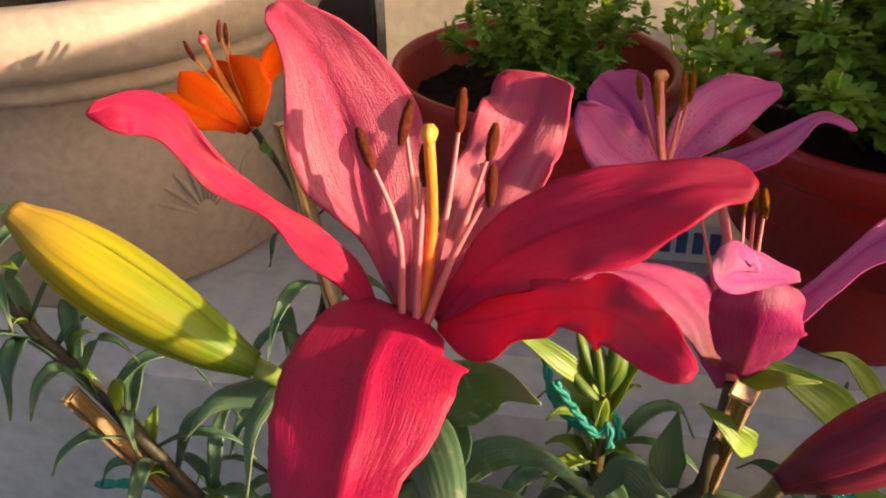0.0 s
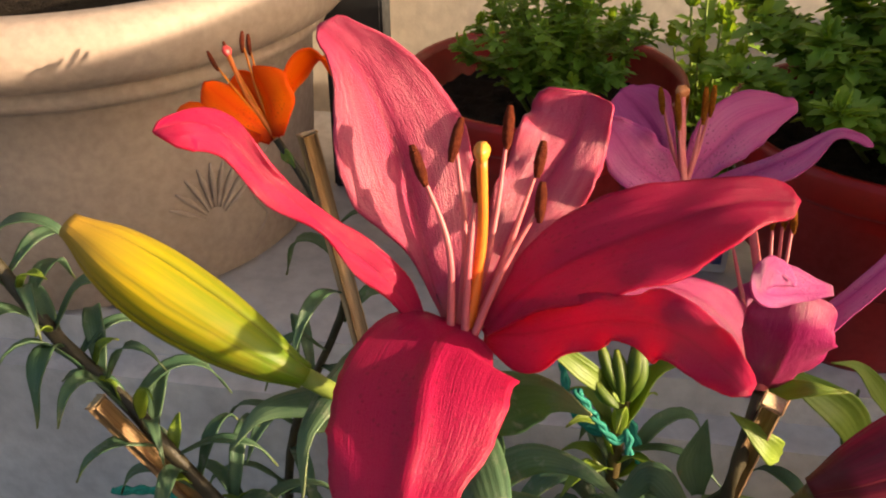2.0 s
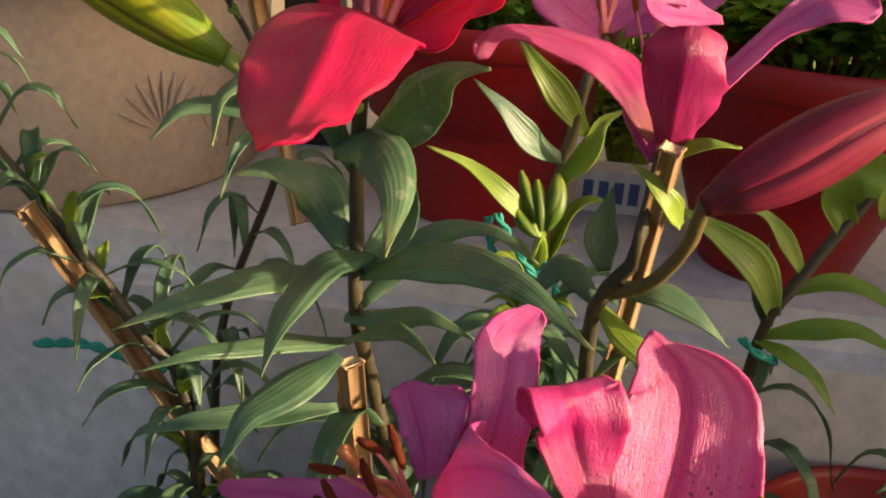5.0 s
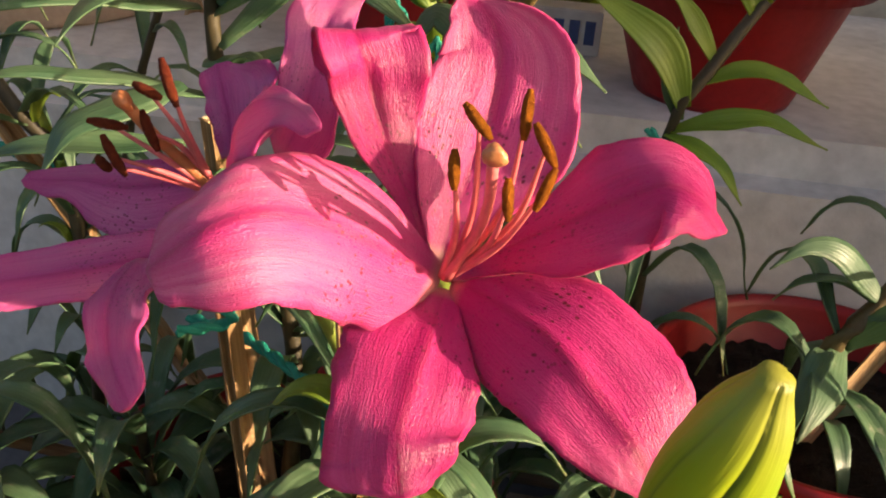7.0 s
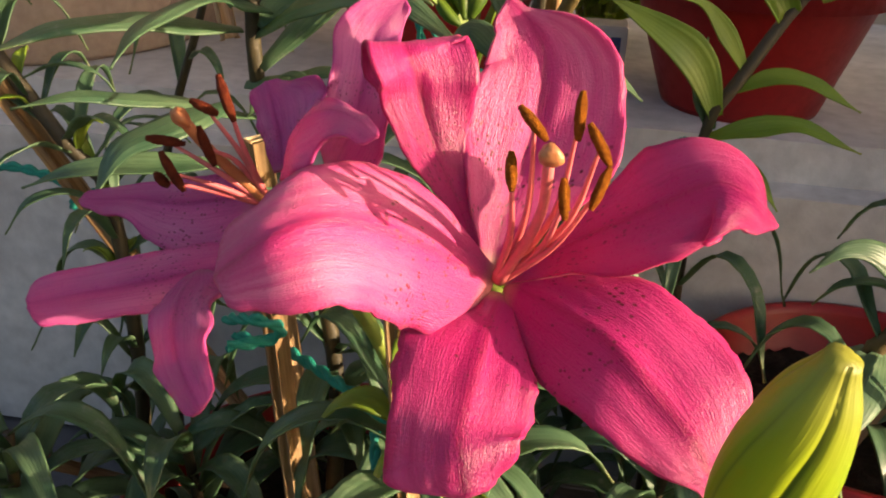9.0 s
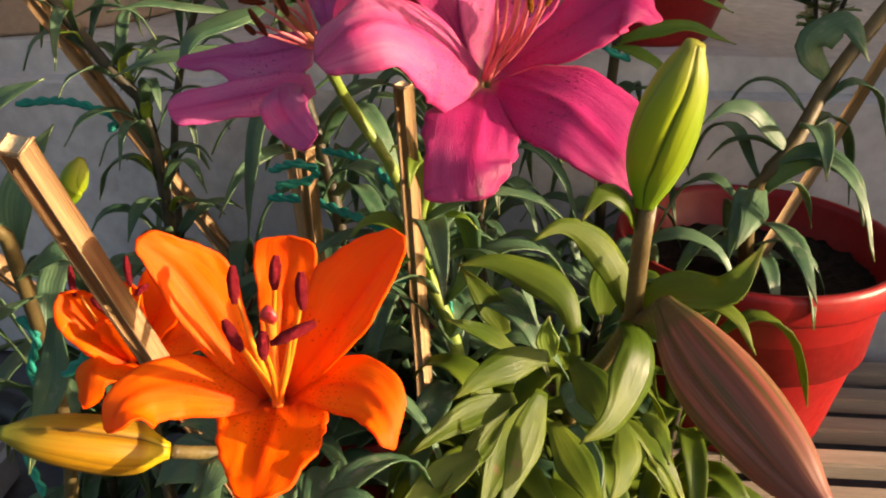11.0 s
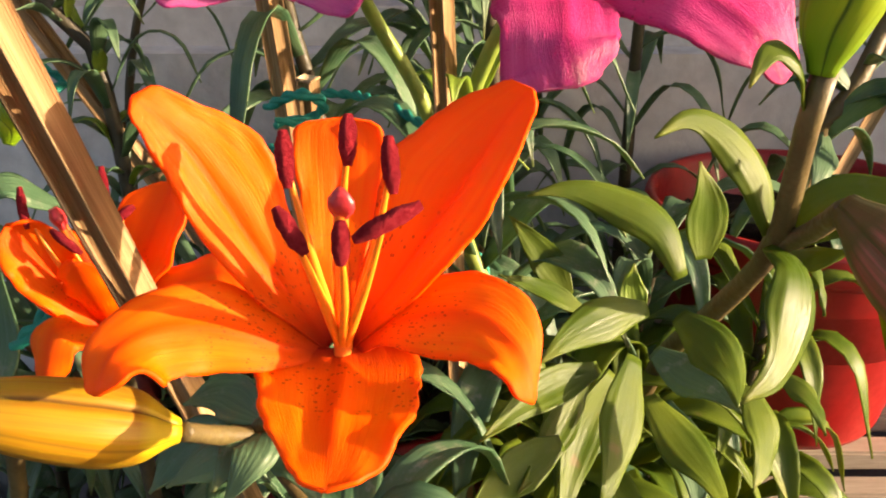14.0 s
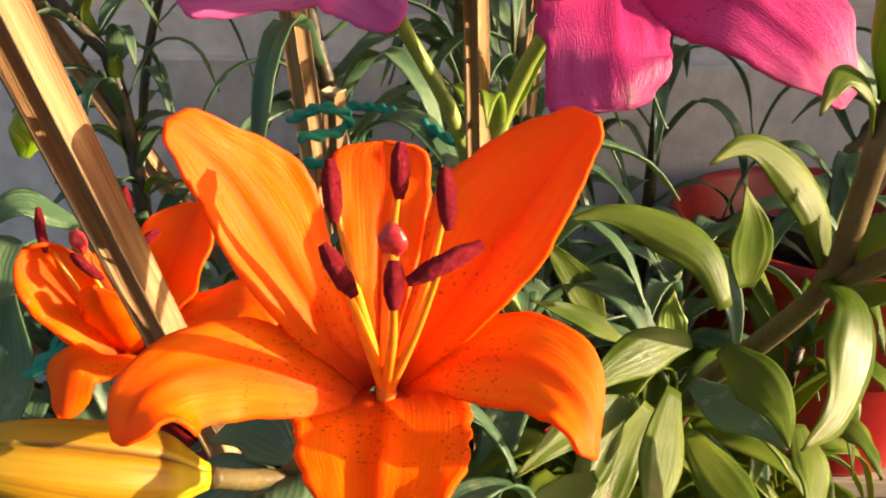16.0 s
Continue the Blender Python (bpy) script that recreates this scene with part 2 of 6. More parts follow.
WOOD = plain_material("stake_wood", (0.33, 0.18, 0.075), (0.68, 0.46, 0.25), 62, 0.65, 0.7, 0.0012, 0.25, 5, 0.0, (9, 9, 0.22))
END_GRAIN = plain_material("end_grain", (0.58, 0.42, 0.24), (0.70, 0.54, 0.34), 160, 0.8, 0.6, 0.0008, 0.2, 6)
SOIL = plain_material("potting_soil", (0.02, 0.014, 0.01), (0.05, 0.035, 0.024), 90, 0.95, 1.0, 0.006, 0.1)
RED_POT = plain_material("red_plastic", (0.24, 0.005, 0.005), (0.32, 0.007, 0.006), 9, 0.42, 0.12, 0.0008, 0.4, 20)
BEIGE_POT = plain_material("beige_plastic", (0.405, 0.312, 0.245), (0.48, 0.383, 0.312), 11, 0.6, 0.25, 0.001, 0.35, 15)
CONCRETE = plain_material("worn_concrete", (0.46, 0.450, 0.452), (0.69, 0.670, 0.660), 7, 0.85, 0.6, 0.004, 0.2, 11)
# Darker than the ledge concrete: shade on the low ground painted in.
YARD = plain_material("shaded_yard_concrete", (0.09, 0.085, 0.09), (0.16, 0.155, 0.16), 6, 0.85, 0.6, 0.004, 0.2, 13)
PLASTER = plain_material("cream_plaster", (0.62, 0.54, 0.42), (0.72, 0.64, 0.52), 4, 0.85, 0.4, 0.002, 0.2, 20)
DARK = plain_material("plain_black", (0.012, 0.012, 0.013), (0.03, 0.03, 0.03), 20, 0.5, 0.2)
TWINE = plain_material("green_twine", (0.0, 0.20, 0.15), (0.01, 0.30, 0.22), 300, 0.6, 0.8, 0.0006)
ANTHER_RED = plain_material("rust_pollen", (0.10, 0.016, 0.008), (0.19, 0.04, 0.014), 500, 0.9, 1.0, 0.0012, 0.1)
ANTHER_ORANGE = plain_material("orange_pollen", (0.32, 0.085, 0.007), (0.58, 0.19, 0.014), 900, 0.9, 1.0, 0.003, 0.1)
ANTHER_CRIMSON = plain_material("crimson_pollen", (0.30, 0.008, 0.020), (0.50, 0.035, 0.05), 900, 0.9, 1.0, 0.003, 0.1)
FIL_PINK = plain_material("pink_filament", (0.60, 0.11, 0.13), (0.70, 0.20, 0.19), 40, 0.45, 0.1)
FIL_ORANGE = plain_material("orange_filament", (0.9, 0.22, 0.01), (0.92, 0.30, 0.02), 40, 0.4, 0.1)
STYLE_ORANGE = plain_material("orange_style", (0.80, 0.17, 0.02), (0.85, 0.24, 0.03), 40, 0.35, 0.1)
STIGMA = plain_material("yellow_stigma", (0.74, 0.28, 0.03), (0.80, 0.36, 0.06), 90, 0.4, 0.3)
STIGMA_BROWN = plain_material("brown_stigma", (0.42, 0.14, 0.05), (0.52, 0.22, 0.09), 90, 0.4, 0.3)
STIGMA_RED = plain_material("red_stigma", (0.42, 0.02, 0.03), (0.5, 0.05, 0.05), 90, 0.35, 0.3)
WHITE = plain_material("white_paint", (0.70, 0.69, 0.66), (0.78, 0.77, 0.74), 12, 0.5, 0.1)
BLUE = plain_material("blue_print", (0.05, 0.09, 0.24), (0.08, 0.12, 0.3), 30, 0.5, 0.1)
PALLET = plain_material("grey_slat_wood", (0.33, 0.265, 0.20), (0.45, 0.37, 0.29), 14, 0.8, 0.5, 0.001, 0.2, 9, 0.0, (0.6, 8, 8))


def bud_material(name, main, flank, seam, tip, foot, reach=0.45, streak=0.18):
    """A closed bud: three broad ridges, dark seams between them, fine long ribs, another colour at its foot."""
    n = Nodes(name, 0.45, 0.3, 0.0, 0.15)
    uv = n.add("ShaderNodeUVMap", uv_map="UVMap").outputs[0]
    sep = n.add("ShaderNodeSeparateXYZ")
    n.link(uv, sep.inputs[0])
    bent = n.math("ADD", sep.outputs[0], n.math("MULTIPLY", n.math("SUBTRACT", n.noise(50, 2), 0.5), 0.03))
    lobe = n.math("ABSOLUTE", n.math("SUBTRACT", n.math("FRACT", n.math("MULTIPLY", bent, 3.0)), 0.5))
    stretch = n.add("ShaderNodeMapping")
    stretch.inputs["Scale"].default_value = (34, 1.2, 1)
    n.link(uv, stretch.inputs["Vector"])
    fine = n.noise(1.0, 3, stretch.outputs[0])
    col = n.mix(n.ramp(lobe, (0.02, (0, 0, 0)), (0.34, (1, 1, 1))), main, flank)
    col = n.mix(n.math("MULTIPLY", n.ramp(fine, (0.38, (1, 1, 1)), (0.60, (0, 0, 0))), streak), col, foot)
    col = n.mix(n.ramp(sep.outputs[1], (0.14, (1, 1, 1)), (reach, (0, 0, 0))), col, foot)
    col = n.mix(n.math("MULTIPLY", n.ramp(lobe, (0.455, (0, 0, 0)), (0.49, (1, 1, 1))), 0.85), col, seam)
    col = n.mix(n.math("MULTIPLY", n.ramp(lobe, (0.0, (1, 1, 1)), (0.03, (0, 0, 0))), 0.5), col, seam)
    col = n.mix(n.math("MULTIPLY", n.ramp(n.noise(90, 4), (0.5, (0, 0, 0)), (0.75, (1, 1, 1))), 0.3), col, tip)
    col = n.mix(n.ramp(sep.outputs[1], (0.66, (0, 0, 0)), (1.0, (1, 1, 1))), col, tip)
    n.bump(fine, 0.3, 0.0008)
    return n.done(col)


# Green foot: partly the bud's own, partly the flower's shadow painted on.
BUD_YELLOW = bud_material("yellow_green_bud", (0.52, 0.36, 0.004), (0.40, 0.31, 0.005), (0.08, 0.10, 0.008), (0.40, 0.23, 0.03), (0.10, 0.18, 0.008), 0.68, 0.5)
BUD_GOLD = bud_material("golden_bud", (0.36, 0.165, 0.003), (0.28, 0.125, 0.004), (0.09, 0.04, 0.008), (0.13, 0.16, 0.02), (0.46, 0.33, 0.008), 0.2, 0.3)
BUD_GREEN = bud_material("green_bud", (0.17, 0.26, 0.006), (0.29, 0.37, 0.010), (0.035, 0.08, 0.005), (0.24, 0.25, 0.03), (0.17, 0.30, 0.008), 0.3)
BUD_PINK = bud_material("dark_pink_bud", (0.17, 0.007, 0.028), (0.27, 0.020, 0.055), (0.10, 0.005, 0.018), (0.26, 0.035, 0.055), (0.10, 0.010, 0.018), 0.2, 0.55)
BUD_BROWN = bud_material("brownish_pink_bud", (0.22, 0.050, 0.034), (0.34, 0.115, 0.075), (0.07, 0.075, 0.014), (0.22, 0.075, 0.055), (0.09, 0.075, 0.018), 0.2, 0.9)
# Darker copy of BUD_GREEN; the tuft's shade is put into its colour.
BUD_SHADED = bud_material("shaded_green_bud", (0.045, 0.095, 0.010), (0.10, 0.165, 0.014), (0.02, 0.045, 0.005), (0.16, 0.20, 0.02), (0.06, 0.12, 0.01), 0.3)

# ---- building ----


def smooth(me):
    me.polygons.foreach_set("use_smooth", [True] * len(me.polygons))


def part(name, me, material, parent=None, label="", thick=0.0):
    """One mesh object, under a thing or a part."""
    if isinstance(me, bmesh.types.BMesh):
        data = bpy.data.meshes.new(name)
        me.to_mesh(data)
        me.free()
        me = data
        smooth(me)
    me.materials.append(material)
    ob = new(name, me)
    if parent is not None:
        ob.parent = parent
        ob.matrix_parent_inverse = BASES[parent.name].inverted()
    BASES[ob.name] = Matrix()
    if label:
        ob["label"] = label
    if thick:
        mod = ob.modifiers.new("thickness", "SOLIDIFY")
        mod.thickness, mod.offset = thick, 0
    return ob


BASES = {}


def thing(name, at, label, category, group="", kind=""):
    ob = new(name)
    ob.location = at
    ob.empty_display_size = 0.02
    BASES[ob.name] = Matrix.Translation(at)
    return tagged(ob, label, category, group, kind)


def through_points(points, count):
    """A smooth line through the points, evenly sampled by chord."""
    p = [Vector(q) for q in points]
    p = [p[0] * 2 - p[1]] + p + [p[-1] * 2 - p[-2]]
    out = []
    spans = len(p) - 3
    dense = []
    for i in range(spans):
        a, b, c, d = p[i:i + 4]
        for k in range(24):
            u = k / 24
            dense.append(0.5 * ((2 * b) + (c - a) * u + (2 * a - 5 * b + 4 * c - d) * u * u + (3 * b - a - 3 * c + d) * u ** 3))
    dense.append(p[-2])
    lengths = [0.0]
    for a, b in zip(dense, dense[1:]):
        lengths.append(lengths[-1] + (b - a).length)
    j = 0
    for i in range(count):
        want = lengths[-1] * i / (count - 1)
        while j < len(dense) - 2 and lengths[j + 1] < want:
            j += 1
        w = (want - lengths[j]) / max(1e-9, lengths[j + 1] - lengths[j])
        out.append(dense[j].lerp(dense[j + 1], min(1, max(0, w))))
    return out


def blade(points, width, up, cup=0.15, ruffle=0.0, base=0.35, peak=0.5, blunt=0.6, twist=(0.0, 0.0), rows=26, cols=12, waves=3.0, seed=0.0, ridge=0.0, swing=(0.0, 0.5), pleat=0.0):
    """A petal or leaf: a strip along a line through the points, inner face towards up. Returns mesh data with a UV map."""
    line = through_points(points, rows + 1)
    first, last = (up if hasattr(up[0], "__len__") else (up, up))
    verts, faces, uvs = [], [], []
    for i, c in enumerate(line):
        v = i / rows
        up = Vector(first).normalized().lerp(Vector(last).normalized(), min(1.0, max(0.0, (v - swing[0]) / (swing[1] - swing[0]))))
        t = (line[min(rows, i + 1)] - line[max(0, i - 1)]).normalized()
        side = t.cross(up)
        side = side.normalized() if side.length > 1e-6 else Vector((1, 0, 0))
        turn = radians(twist[0] + (twist[1] - twist[0]) * v)
        nor = side.cross(t)
        side, nor = side * math.cos(turn) + nor * math.sin(turn), nor * math.cos(turn) - side * math.sin(turn)
        if v < peak:
            w = base + (1 - base) * math.sin(v / peak * math.pi / 2) ** 1.2
        else:
            w = max(0.0, 1 - ((v - peak) / (1 - peak)) ** (1.6 + blunt * 2)) ** (1.0 - 0.35 * blunt)
        w = max(w, 0.012) * width / 2
        for j in range(cols + 1):
            s = 2 * j / cols - 1
            wob = ruffle * (s * s) * abs(s) * math.sin(v * waves * 2 * math.pi + (0 if s < 0 else 1.9) + seed) * math.sin(min(1, v * 1.6) * math.pi / 2)
            rib = -ridge * width * math.exp(-(s / 0.16) ** 2) * math.sin(math.pi * min(1, v * 1.05))
            rib += pleat * w * math.cos(s * 11.0) * (1 - s * s) * math.sin(math.pi * min(1, v * 1.02))
            tiny = 0.0012 * noise.noise(c * 45 + side * s * w * 45 + Vector((seed, 0, 0)))
            w_s = w * (1 + 0.06 * abs(s) ** 3 * noise.noise(Vector((v * 9 + seed * 3.1, 5.0 if s > 0 else -5.0, line[0].x * 90))))
            verts.append(c + side * s * w_s + nor * (cup * w * s * s * 2 + wob + rib + tiny))
            uvs.append((j / cols, v))
    n = cols + 1
    for i in range(rows):
        for j in range(cols):
            a = i * n + j
            faces.append((a, a + 1, a + n + 1, a + n))
    me = bpy.data.meshes.new("blade")
    me.from_pydata([tuple(v) for v in verts], [], faces)
    layer = me.uv_layers.new(name="UVMap")
    for loop in me.loops:
        layer.data[loop.index].uv = uvs[loop.vertex_index]
    smooth(me)
    return me


STATIONS = (0, 0.12, 0.26, 0.42, 0.58, 0.72, 0.84, 0.93, 1.0)


def profile(values, v):
    """A smooth value between the stations along a petal; it closes round at the tip."""
    k = max(i for i in range(len(STATIONS) - 1) if STATIONS[i] <= v + 1e-9)
    a, b = STATIONS[k], STATIONS[k + 1]
    u = min(1.0, (v - a) / (b - a))
    if k == len(STATIONS) - 2:
        return max(values[-1], values[-2] * math.sqrt(max(0.0, 1 - u * u)))

    def slope(i):
        lo, hi = max(0, i - 1), min(len(values) - 2, i + 1)
        return (values[hi] - values[lo]) / (STATIONS[hi] - STATIONS[lo])

    m0, m1 = slope(k) * (b - a), slope(k + 1) * (b - a)
    return max(0.3, (2 * u ** 3 - 3 * u * u + 1) * values[k] + (u ** 3 - 2 * u * u + u) * m0 + (3 * u * u - 2 * u ** 3) * values[k + 1] + (u ** 3 - u * u) * m1)


def petal(points, left, right, facing, cup=(0.1, 0.1), ridge=0.0, ruffle=0.001, waves=3.0, frill=0.05, rows=46, cols=22):
    """A petal along a midrib: half-widths in millimetres at the stations on its two sides, and the ways its inner face looks from base to tip."""
    line = through_points(points, rows + 1)
    ways = [Vector(f).normalized() for f in facing]
    seed = points[-1][0] * 700 + points[-1][2] * 300
    verts, faces, uvs = [], [], []
    for i, c in enumerate(line):
        v = i / rows
        g = v * (len(ways) - 1)
        k = min(len(ways) - 2, int(g))
        up = ways[k].lerp(ways[k + 1], g - k)
        t = (line[min(rows, i + 1)] - line[max(0, i - 1)]).normalized()
        side = t.cross(up).normalized()
        nor = side.cross(t)
        widths = (profile(left, v) / 1000, profile(right, v) / 1000)
        mean = (widths[0] + widths[1]) / 2
        for j in range(cols + 1):
            s = 2 * j / cols - 1
            h = 0 if s < 0 else 1
            w = widths[h] * (1 + frill * abs(s) ** 4 * (noise.noise(Vector((v * 11, h * 9.0, seed))) + 0.6 * noise.noise(Vector((v * 30, h * 9.0 + 4, seed)))))
            x, lift = s * w, cup[h] * w * s * s
            lift += ruffle * abs(s) ** 3 * math.sin(v * waves * 6.283 + h * 1.9 + seed) * math.sin(min(1, v * 1.6) * 1.57) * min(1, mean / 0.008)
            lift -= ridge * 2 * mean * math.exp(-(s / 0.13) ** 2) * math.sin(math.pi * min(1, v * 1.05))
            lift += 0.0010 * noise.noise(c * 50 + side * x * 50) + 0.0004 * noise.noise(c * 60 + side * x * 420)
            verts.append(c + side * x + nor * lift)
            uvs.append((j / cols, v))
    n = cols + 1
    for i in range(rows):
        for j in range(cols):
            a = i * n + j
            faces.append((a, a + 1, a + n + 1, a + n))
    me = bpy.data.meshes.new("petal")
    me.from_pydata([tuple(v) for v in verts], [], faces)
    layer = me.uv_layers.new(name="UVMap")
    for loop in me.loops:
        layer.data[loop.index].uv = uvs[loop.vertex_index]
    smooth(me)
    return me


def tube(points, radii, sides=10, rows=14, flat=1.0, lobes=0, lobe_depth=0.0, caps=True, rough=0.0, groove=0.0, spin=0.0):
    """A round rod along a line through the points; radii are spread evenly along it."""
    line = through_points(points, rows + 1)
    verts, faces, uvs = [], [], []
    ref = Vector((0.31, 0.17, 0.93))
    for i, c in enumerate(line):
        v = i / rows
        t = (line[min(rows, i + 1)] - line[max(0, i - 1)]).normalized()
        x = t.cross(ref).normalized()
        y = x.cross(t)
        f = v * (len(radii) - 1)
        k = min(len(radii) - 2, int(f))
        u = f - k
        r0, r1, r2, r3 = radii[max(0, k - 1)], radii[k], radii[k + 1], radii[min(len(radii) - 1, k + 2)]
        r = max(1e-5, 0.5 * (2 * r1 + (r2 - r0) * u + (2 * r0 - 5 * r1 + 4 * r2 - r3) * u * u + (3 * r1 - r0 - 3 * r2 + r3) * u ** 3))
        for j in range(sides):
            a = 2 * math.pi * j / sides
            rr = r * (1 - lobe_depth * math.cos(lobes * a)) if lobes else r
            if groove:
                rr *= 1 - groove * max(0.0, 1 - abs((lobes * a / (2 * math.pi) + 0.5) % 1 - 0.5) / 0.07) - 0.3 * groove * max(0.0, 1 - abs((lobes * a / (2 * math.pi)) % 1 - 0.5) / 0.05)
            if rough:
                rr *= 1 + rough * noise.noise(c * 1500 + 3.0 * Vector((math.cos(a), math.sin(a), 0)))
            verts.append(c + x * rr * math.cos(a + spin) + y * rr * flat * math.sin(a + spin))
            uvs.append((j / sides, v))
    for i in range(rows):
        for j in range(sides):
            a, b = i * sides + j, i * sides + (j + 1) % sides
            faces.append((a, b, b + sides, a + sides))
    if caps:
        faces.append(tuple(range(sides))[::-1])
        faces.append(tuple(rows * sides + j for j in range(sides)))
    me = bpy.data.meshes.new("rod")
    me.from_pydata([tuple(v) for v in verts], [], faces)
    layer = me.uv_layers.new(name="UVMap")
    for poly in me.polygons:
        for k in poly.loop_indices:
            u, v = uvs[me.loops[k].vertex_index]
            layer.data[k].uv = (u, v)
    smooth(me)
    return me


def lathe(profile, at, sides=64):
    """A turned body from (radius, height) pairs."""
    verts, faces = [], []
    for r, z in profile:
        for j in range(sides):
            a = 2 * math.pi * j / sides
            verts.append((at[0] + r * math.cos(a), at[1] + r * math.sin(a), at[2] + z))
    for i in range(len(profile) - 1):
        for j in range(sides):
            a, b = i * sides + j, i * sides + (j + 1) % sides
            faces.append((a, b, b + sides, a + sides))
    me = bpy.data.meshes.new("lathe")
    me.from_pydata(verts, [], faces)
    smooth(me)
    return me


def box(a, b, bevel=0.0):
    bm = bmesh.new()
    bmesh.ops.create_cube(bm, size=1)
    a, b = Vector(a), Vector(b)
    for v in bm.verts:
        v.co = Vector([(a[k] + b[k]) / 2 + v.co[k] * (b[k] - a[k]) for k in range(3)])
    if bevel:
        bmesh.ops.bevel(bm, geom=bm.edges[:], offset=bevel, segments=2, affect="EDGES")
    me = bpy.data.meshes.new("box")
    bm.to_mesh(me)
    bm.free()
    return me


def rod(a, b, size, bevel=0.0008, turn=0.0):
    """A square stake from a to b."""
    a, b = Vector(a), Vector(b)
    bm = bmesh.new()
    bmesh.ops.create_cube(bm, size=1)
    rot = (b - a).to_track_quat("Z", "Y").to_matrix().to_4x4() @ Matrix.Rotation(radians(turn), 4, "Z")
    bm.transform(Matrix.Translation((a + b) / 2) @ rot @ Matrix.Diagonal((size, size * 0.8, (b - a).length, 1)))
    bmesh.ops.bevel(bm, geom=bm.edges[:], offset=bevel, segments=2, affect="EDGES")
    return bm


def stamen(flower, base, bend, low, high, fil, pollen, r=0.0010, fat=0.0019):
    """A filament with an anther hung at its tip, from low to high."""
    low, high = Vector(low), Vector(high)
    tip = low.lerp(high, 0.45)
    part("filament", tube([base, bend, tuple(tip)], [r * 1.25, r, r * 0.55], 8, 12), fil, flower)
    a, b = low, high
    part("anther", tube([a, a.lerp(b, 0.5) + Vector((0, -0.0006, 0.0003)), b], [fat * 0.5, fat * 0.95, fat, fat * 0.95, fat * 0.55], 18, 30, 0.75, 2, 0.14, True, 0.14), pollen, flower)


def pistil(plant, base, bend, tip, style, stigma, r=0.0016, knob=0.0036):
    """The flower's middle: a style, to which the stigma, petals and stamens are joined."""
    fl = part("flower", tube([base, bend, tip], [r * 1.5, r, r * 1.05], 10, 14), style, plant)
    d = (Vector(tip) - Vector(bend)).normalized()
    t = Vector(tip)
    part("stigma", tube([t - d * 0.002, t + d * 0.001, t + d * 0.0035], [r, knob * 0.9, knob, knob * 0.55], 12, 10, 0.8, 3, 0.16), stigma, fl)
    return fl


def bud(plant, points, radius, material, name="bud", shape=(0.32, 0.70, 0.94, 1.0, 0.92, 0.70, 0.30), spin=0.0):
    return part(name, tube(points, [radius * q for q in shape], 60, 34, 1.0, 3, 0.06, groove=0.12 if radius > 0.007 else 0.03, spin=spin), material, plant)


def stalk(plant, points, r0, r1, material=None, name="stem"):
    return part(name, tube(points, [r0, (r0 + r1) / 2, r1], 10, 22, rough=0.1), material or STEM, plant)


def leaf(plant, points, width, up=(0, -0.5, 1), material=None, cup=0.18, twist=(0, 0), ridge=0.03, rows=20, cols=20, pleat=0.03):
    return part("leaf", blade(points, width, up, cup * 0.6, 0.0006, 0.36, 0.42, -0.18, twist, rows, cols, 2, points[0][0] * 50, ridge, pleat=pleat), material or LEAF, plant, thick=0.0006)


def whorl(plant, line, count, length, width, rng, droop=0.35, start=0.0, end=1.0, material=None, lift=0.35, rows=12, cols=6, skip=()):
    """Leaves in a spiral up a stem, given by the points of its line."""
    pts = through_points(line, 60)
    for i in range(count):
        v = start + (end - start) * (i + 0.5 * rng.random()) / count
        if any(a < v < b for a, b in skip):
            continue
        c = pts[min(59, int(v * 59))]
        ang = i * 2.399 + rng.uniform(-0.35, 0.35)
        out = Vector((math.cos(ang), math.sin(ang), 0))
        L = length * rng.uniform(0.7, 1.15)
        up = lift * rng.uniform(0.4, 1.5)
        dr = droop * rng.uniform(0.5, 1.5)
        a = c + out * 0.002
        b = c + out * L * 0.4 + Vector((0, 0, L * up * 0.75))
        d = c + out * L * 0.75 + Vector((0, 0, L * (up - dr * 0.45)))
        e = c + out * L * 0.98 + Vector((0, 0, L * (up - dr * 1.4)))
        leaf(plant, [tuple(a), tuple(b), tuple(d), tuple(e)], width * rng.uniform(0.75, 1.2), (0.0, 0, 1), material, 0.2, (rng.uniform(-20, 20), rng.uniform(-30, 30)), 0.03, rows, cols, 0.0)


def red_pot(at, r, h, label, soil=True, group="red plastic pots", taper=0.72):
    """A tapered pot with a rolled rim, with its soil."""
    p = thing("plant_pot", at, label, "plant pot", group)
    rb = r * taper
    outer = [(0, 0), (rb * 0.97, 0), (rb, 0.004), (r * 0.93, h - 0.022), (r * 0.94, h - 0.020), (r * 0.985, h - 0.019), (r, h - 0.016), (r, h - 0.004), (r * 0.985, h), (r * 0.95, h), (r * 0.925, h - 0.005), (r * 0.86, h * 0.5), (0, h * 0.48)]
    part("body", lathe(outer, at), RED_POT, p)
    if soil:
        rng = random.Random(int(at[0] * 1000) + 7)
        bm = bmesh.new()
        bmesh.ops.create_grid(bm, x_segments=36, y_segments=36, size=r * 0.89)
        for v in bm.verts[:]:
            q = Vector((v.co.x, v.co.y, 0))
            if q.length > r * 0.89:
                q = q.normalized() * r * 0.89
            v.co = Vector((at[0] + q.x, at[1] + q.y, at[2] + h - 0.028 + 0.006 * noise.noise(q * 60) + 0.004 * noise.noise(q * 170)))
        part("soil", bm, SOIL, p, "dark crumbly potting soil")
    return p


# ---- the setting ----
LEDGE, FLOOR, DECK = 0.765, 0.505, 0.55
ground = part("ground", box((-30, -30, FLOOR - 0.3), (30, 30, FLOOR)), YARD)
